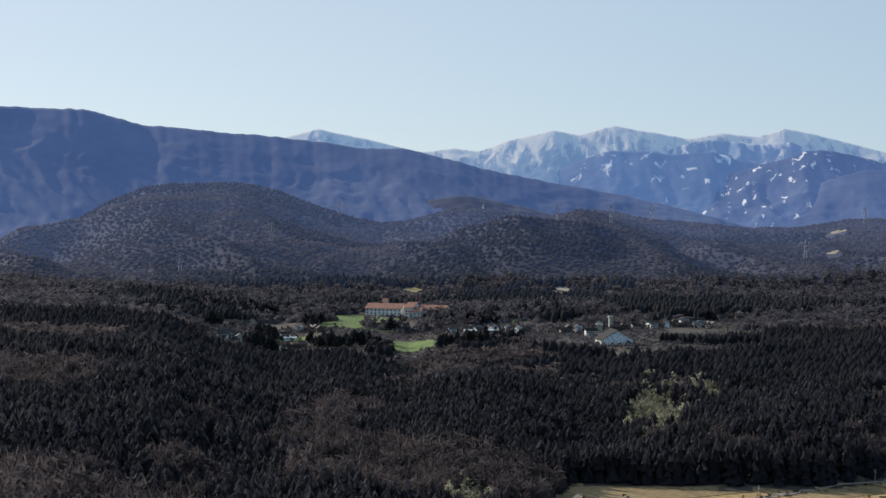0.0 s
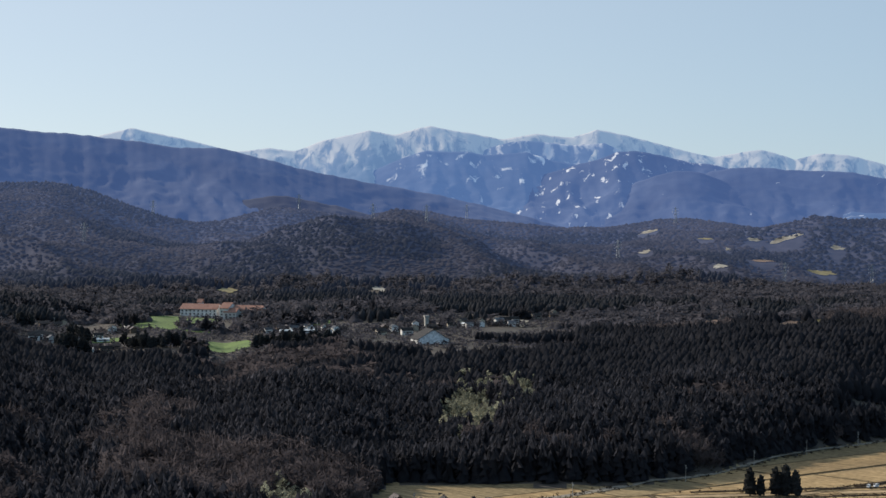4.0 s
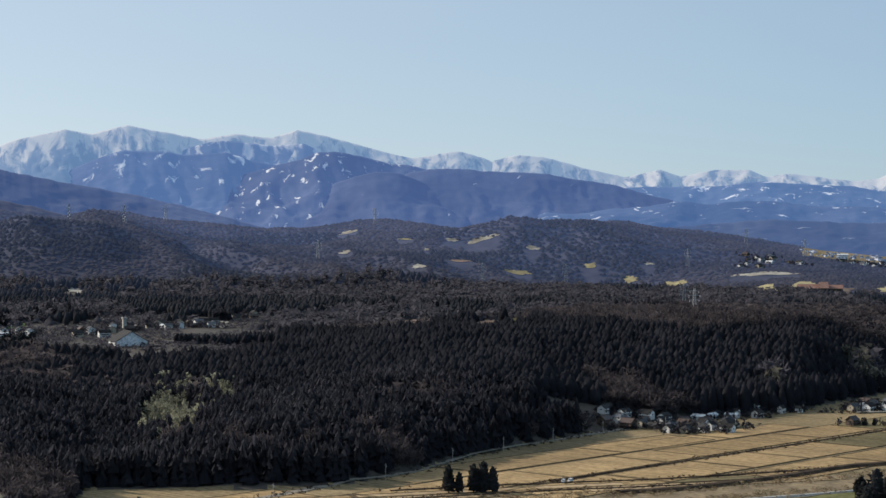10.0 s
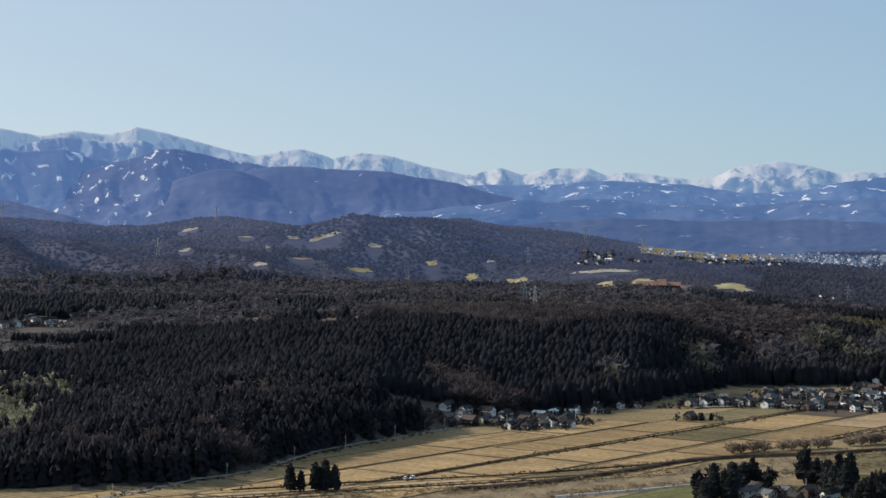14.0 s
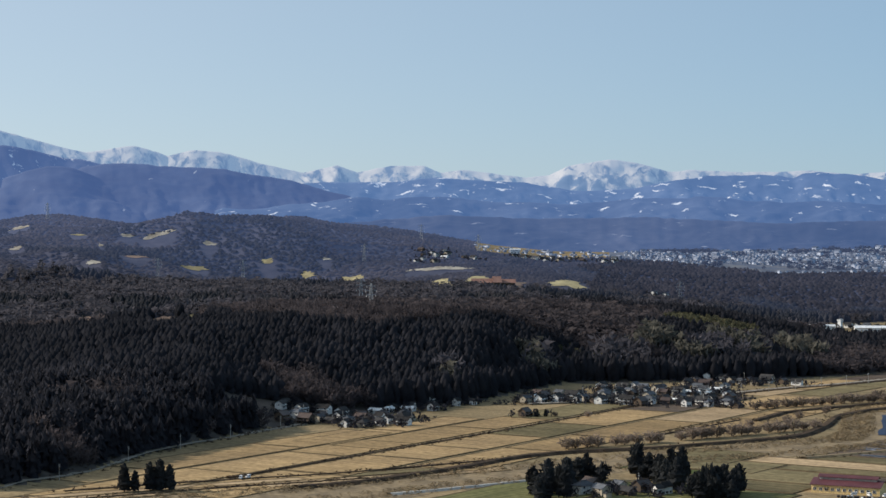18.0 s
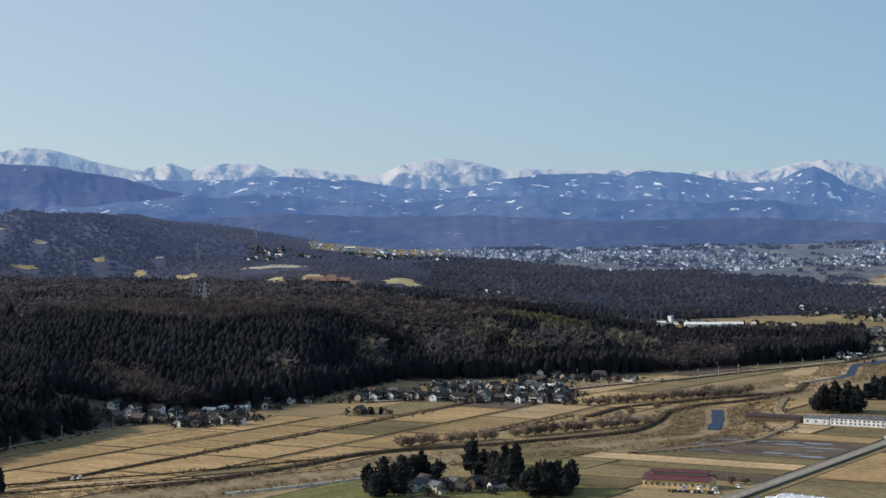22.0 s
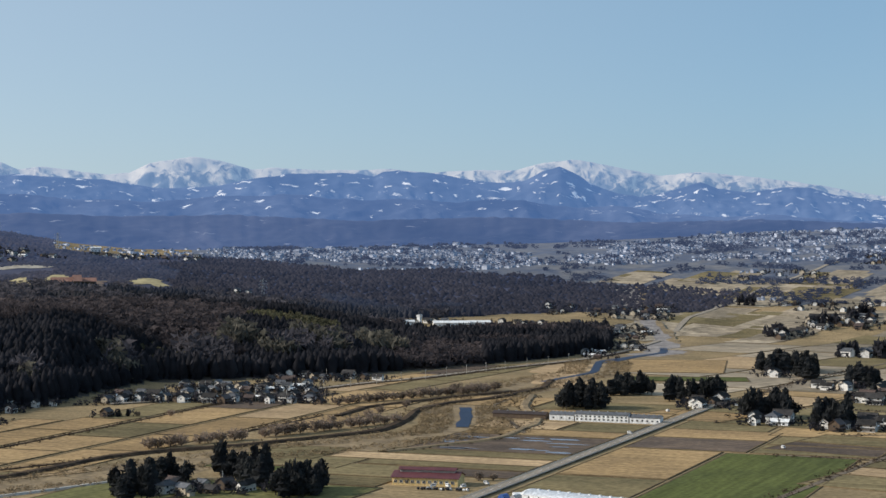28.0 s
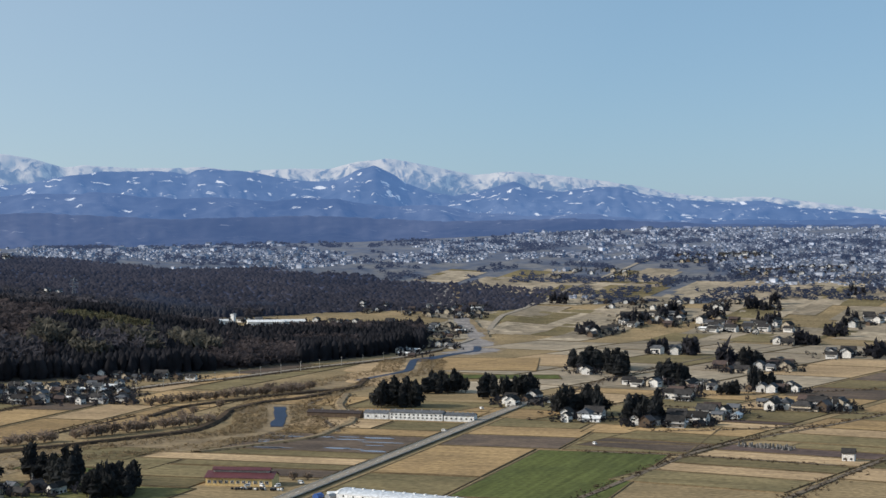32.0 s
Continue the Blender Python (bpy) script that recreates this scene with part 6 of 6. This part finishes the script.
for x, y in ((664, 1311), (670, 1308)):
    plant(cedars, x, y, 0.6, 0.38)

# garden shrubs round the houses
hx, hy = np.array(houses_at).T
sx, sy = np.repeat(hx, 8) + rng.normal(0, 9, len(hx) * 8), np.repeat(hy, 8) + rng.normal(0, 9, len(hx) * 8)
stuff("garden_shrubs", rough, np.stack([sx, sy, height(sx, sy) + 0.1], -1), np.stack([rng.uniform(1.2, 3.0, len(sx)), rng.uniform(1.6, 6.5, len(sx))], -1), rng.uniform(0, 6.3, len(sx)), CEDAR, "dark garden shrubs and hedges round the houses", "shrubs")


# ---- pylons and poles ----
pylon = tagged(new("power_pylon"), "grey steel lattice power pylon on the wooded hills", "pylon", "power pylons")
for sx in (-1, 1):
    for sy in (-1, 1):
        bm = bmesh.new()
        bmesh.ops.create_cone(bm, cap_ends=True, segments=5, radius1=0.3, radius2=0.2, depth=30, matrix=Matrix.Translation((sx * 1.5, sy * 1.5, 14)) @ Matrix.Rotation(radians(-3.6 * sx), 4, "Y") @ Matrix.Rotation(radians(3.6 * sy), 4, "X"))
        part("leg", bm, STEEL, pylon)
for zz, w in ((17, 5.0), (21.5, 5.6), (26, 4.4)):
    part("cross_arm", boxed((-w, w, -0.25, 0.25, zz, zz + 0.5)), STEEL, pylon)
    for s in (-1, 1):
        part("insulator", boxed((s * w - 0.15, s * w + 0.15, -0.15, 0.15, zz - 1.8, zz)), PLASTER, pylon)
for k in range(5):
    z0, w0 = 1 + k * 5.4, 2.45 - k * 0.38
    for s in (-1, 1):
        bm = bmesh.new()
        bmesh.ops.create_cone(bm, cap_ends=True, segments=4, radius1=0.14, radius2=0.14, depth=5.4 * 1.2, matrix=Matrix.Translation((0, -w0 * 0.9, z0 + 2.7)) @ Matrix.Rotation(s * math.atan2(w0 * 1.6, 5.4), 4, "Y"))
        part("brace", bm, STEEL, pylon)
first = True
for az, r in ((-7.8, 2700), (-5.1, 2860), (3.4, 3060), (5.0, 2960), (10.7, 2900), (18.1, 2900), (15.6, 2760), (21.7, 3000), (23.4, 3250), (25.1, 3200), (21.9, 1960), (31.1, 2620), (21.6, 2080), (-3.1, 3420), (1.2, 3440), (6.2, 3440), (12.4, 3400)):
    x, y = polar(az, r)
    m = pose(x, y, height_at(x, y), 0, 0, -az + pick.uniform(-25, 25))
    if first:
        pylon.matrix_world, first = m, False
    else:
        copy_thing(pylon, m)

post = tagged(new("utility_pole"), "slim concrete utility pole with a crossarm", "utility pole", "utility poles")
bm = bmesh.new()
bmesh.ops.create_cone(bm, cap_ends=True, segments=7, radius1=0.2, radius2=0.12, depth=10, matrix=Matrix.Translation((0, 0, 4.8)))
part("shaft", bm, CONCRETE, post)
part("crossarm", boxed((-0.9, 0.9, -0.08, 0.08, 9.0, 9.2)), STEEL, post)
part("transformer", boxed((0.2, 0.7, -0.3, 0.3, 7.6, 8.5)), STEEL, post)
spots = [(lambda t: (np.interp(t, [0, 1, 2, 3, 4, 5], [170, 263, 327, 382, 443, 500]), np.interp(t, [0, 1, 2, 3, 4, 5], [1030, 1112, 1192, 1246, 1296, 1338])))(k * 0.84) for k in range(6)]
spots += [(np.interp(k, [0, 4, 8, 12, 16], [760, 907, 1045, 1178, 1324]) + 4, np.interp(k, [0, 4, 8, 12, 16], [1388, 1408, 1447, 1496, 1538])) for k in range(17)]
spots += [(pick.uniform(-1, 1) * 8 + hx[i], pick.uniform(-1, 1) * 8 + hy[i]) for i in range(0, len(hx) - 60, 9)]
for i, (x, y) in enumerate(spots):
    m = pose(x, y, height_at(x, y), 0, 0, pick.uniform(0, 180))
    if i:
        copy_thing(post, m)
    else:
        post.matrix_world = m

# small vans and cars left on tracks and yards
van = tagged(new("parked_van"), "small white van parked by the fields", "van", "parked cars")
part("body", prism(bmesh.new(), -0.75, 0.75, ((-1.7, 0.35), (1.7, 0.35), (1.7, 1.0), (1.15, 1.15), (0.75, 1.85), (-1.7, 1.9))), WHITE, van)
part("windscreen", prism(bmesh.new(), -0.6, 0.6, ((1.17, 1.17), (0.82, 1.78), (0.9, 1.82), (1.26, 1.2))), GLASS, van)
for s in (-1, 1):
    a, b = sorted((s * 0.76, s * 0.70))
    part("side_window", boxed((a, b, -1.3, 0.6, 1.2, 1.7)), GLASS, van)
    for q in (-1.05, 1.1):
        bm = bmesh.new()
        bmesh.ops.create_cone(bm, cap_ends=True, segments=12, radius1=0.3, radius2=0.3, depth=0.2, matrix=Matrix.Translation((s * 0.7, q, 0.3)) @ Matrix.Rotation(radians(90), 4, "Y"))
        wheel = part("wheel", bm, ASPHALT, van)
        bm = bmesh.new()
        bmesh.ops.create_cone(bm, cap_ends=True, segments=10, radius1=0.17, radius2=0.15, depth=0.06, matrix=Matrix.Translation((s * 0.82, q, 0.3)) @ Matrix.Rotation(radians(90), 4, "Y"))
        part("rim", bm, STEEL, wheel)
for i, (x, y) in enumerate(((345, 1060), (350, 1062), (920, 872), (1024, 1092), (896, 994), (636, 856), (642, 850), (630, 862), (1098, 1092), (660, 852))):
    m = pose(x, y, 0.55, 0, 0, pick.uniform(0, 360))
    if i:
        copy_thing(van, m)
    else:
        van.matrix_world = m

# ---- the far town ----
def town_templates():
    out = []
    for w, d, h, rise in ((1, 0.75, 0.55, 0.3), (0.9, 0.9, 0.6, 0.22), (1.2, 0.7, 0.45, 0.25)):
        walls = np.array([(sx * w / 2, sy * d / 2, z) for z in (-0.2, h) for sx, sy in ((-1, -1), (1, -1), (1, 1), (-1, 1))])
        wf = np.array([(0, 1, 5), (0, 5, 4), (1, 2, 6), (1, 6, 5), (2, 3, 7), (2, 7, 6), (3, 0, 4), (3, 4, 7)])
        e = 1.12
        roof = np.array([(-w / 2 * e, -d / 2 * e, h), (w / 2 * e, -d / 2 * e, h), (w / 2 * e, d / 2 * e, h), (-w / 2 * e, d / 2 * e, h), (-w / 2 * e, 0, h + rise), (w / 2 * e, 0, h + rise)])
        rf = np.array([(0, 1, 5), (0, 5, 4), (2, 3, 4), (2, 4, 5), (0, 4, 3), (1, 2, 5)])
        out.append(((walls, wf), (roof, rf)))
    return out


def town_keep(x, y, a, q):
    lump = fbm(x / 220, y / 150, 57)
    thick = np.clip((q - 3020) / 250, 0, 1) * np.clip((a - 34) / 10, 0.18, 1)
    far_west = (a < 30) & (q > 3150) & (q < 3480) & (rng.uniform(size=len(x)) < 0.4)
    k = ((a >= 30) | far_west) & ~wooded(x, y, a, q) & (lump > 0.62 - 0.24 * thick)
    return k & (q < 3930) & (q > 2800) & ((a > 44) | (q < 3740)) & (rng.uniform(size=len(x)) < np.where(q > 3500, 0.55, 0.8))


x, y, a, q = sown(2800, 3940, 24, 60, 9.6, town_keep)
n, z = len(x), height(x, y)
turn = radians(20) + rng.choice([0, math.pi / 2], n) + rng.normal(0, 0.15, n)
size = rng.uniform(3.0, 5.4, n) * np.where(rng.uniform(size=n) > 0.965, 2.2, 1)
# both pieces are coloured with the painted haze of their materials
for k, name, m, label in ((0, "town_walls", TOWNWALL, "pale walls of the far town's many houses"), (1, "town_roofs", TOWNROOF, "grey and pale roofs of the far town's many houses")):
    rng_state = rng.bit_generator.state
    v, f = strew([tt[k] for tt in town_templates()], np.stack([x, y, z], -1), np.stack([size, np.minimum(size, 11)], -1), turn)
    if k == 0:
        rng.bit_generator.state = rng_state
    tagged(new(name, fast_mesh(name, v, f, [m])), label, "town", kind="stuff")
x, y, a, q = sown(2640, 3800, 30, 63, 13, lambda x, y, a, q: ~wooded(x, y, a, q) & ((fbm(x / 38, y / 38, 29) > 0.625) | (a > 45) & (np.abs(q - 2800 - 60 * np.sin(a)) < 26) | (a > 44) & (np.abs(q - 2980) < 22)) & (q > 2760))
n, z = len(x), height(x, y)
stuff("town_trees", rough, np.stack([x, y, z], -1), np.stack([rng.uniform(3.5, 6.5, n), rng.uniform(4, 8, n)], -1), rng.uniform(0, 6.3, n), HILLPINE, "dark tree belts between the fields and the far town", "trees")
for k in range(190):
    az, r = pick.uniform(42, 62), pick.uniform(2400, 3060)
    f = Frame(*polar(az, r), 68)
    if not wooded(np.array([f.o[0]]), np.array([f.o[1]]), np.array([az]), np.array([r]))[0]:
        cx, cy = f.o
        gx2, gy2 = np.meshgrid(np.linspace(-60, 60, 5), np.linspace(-28, 28, 4))
        px, py = cx + gx2 * f.u[0] + gy2 * f.v[0], cy + gx2 * f.u[1] + gy2 * f.v[1]
        v = np.stack([px, py, height(px, py) + 0.35 + pick.uniform(0, 0.3)], -1).reshape(-1, 3)
        m = pick.choice((HAZEFIELD, HAZEFIELD, HAZEFIELD, HAZEFIELD, OLIVE))
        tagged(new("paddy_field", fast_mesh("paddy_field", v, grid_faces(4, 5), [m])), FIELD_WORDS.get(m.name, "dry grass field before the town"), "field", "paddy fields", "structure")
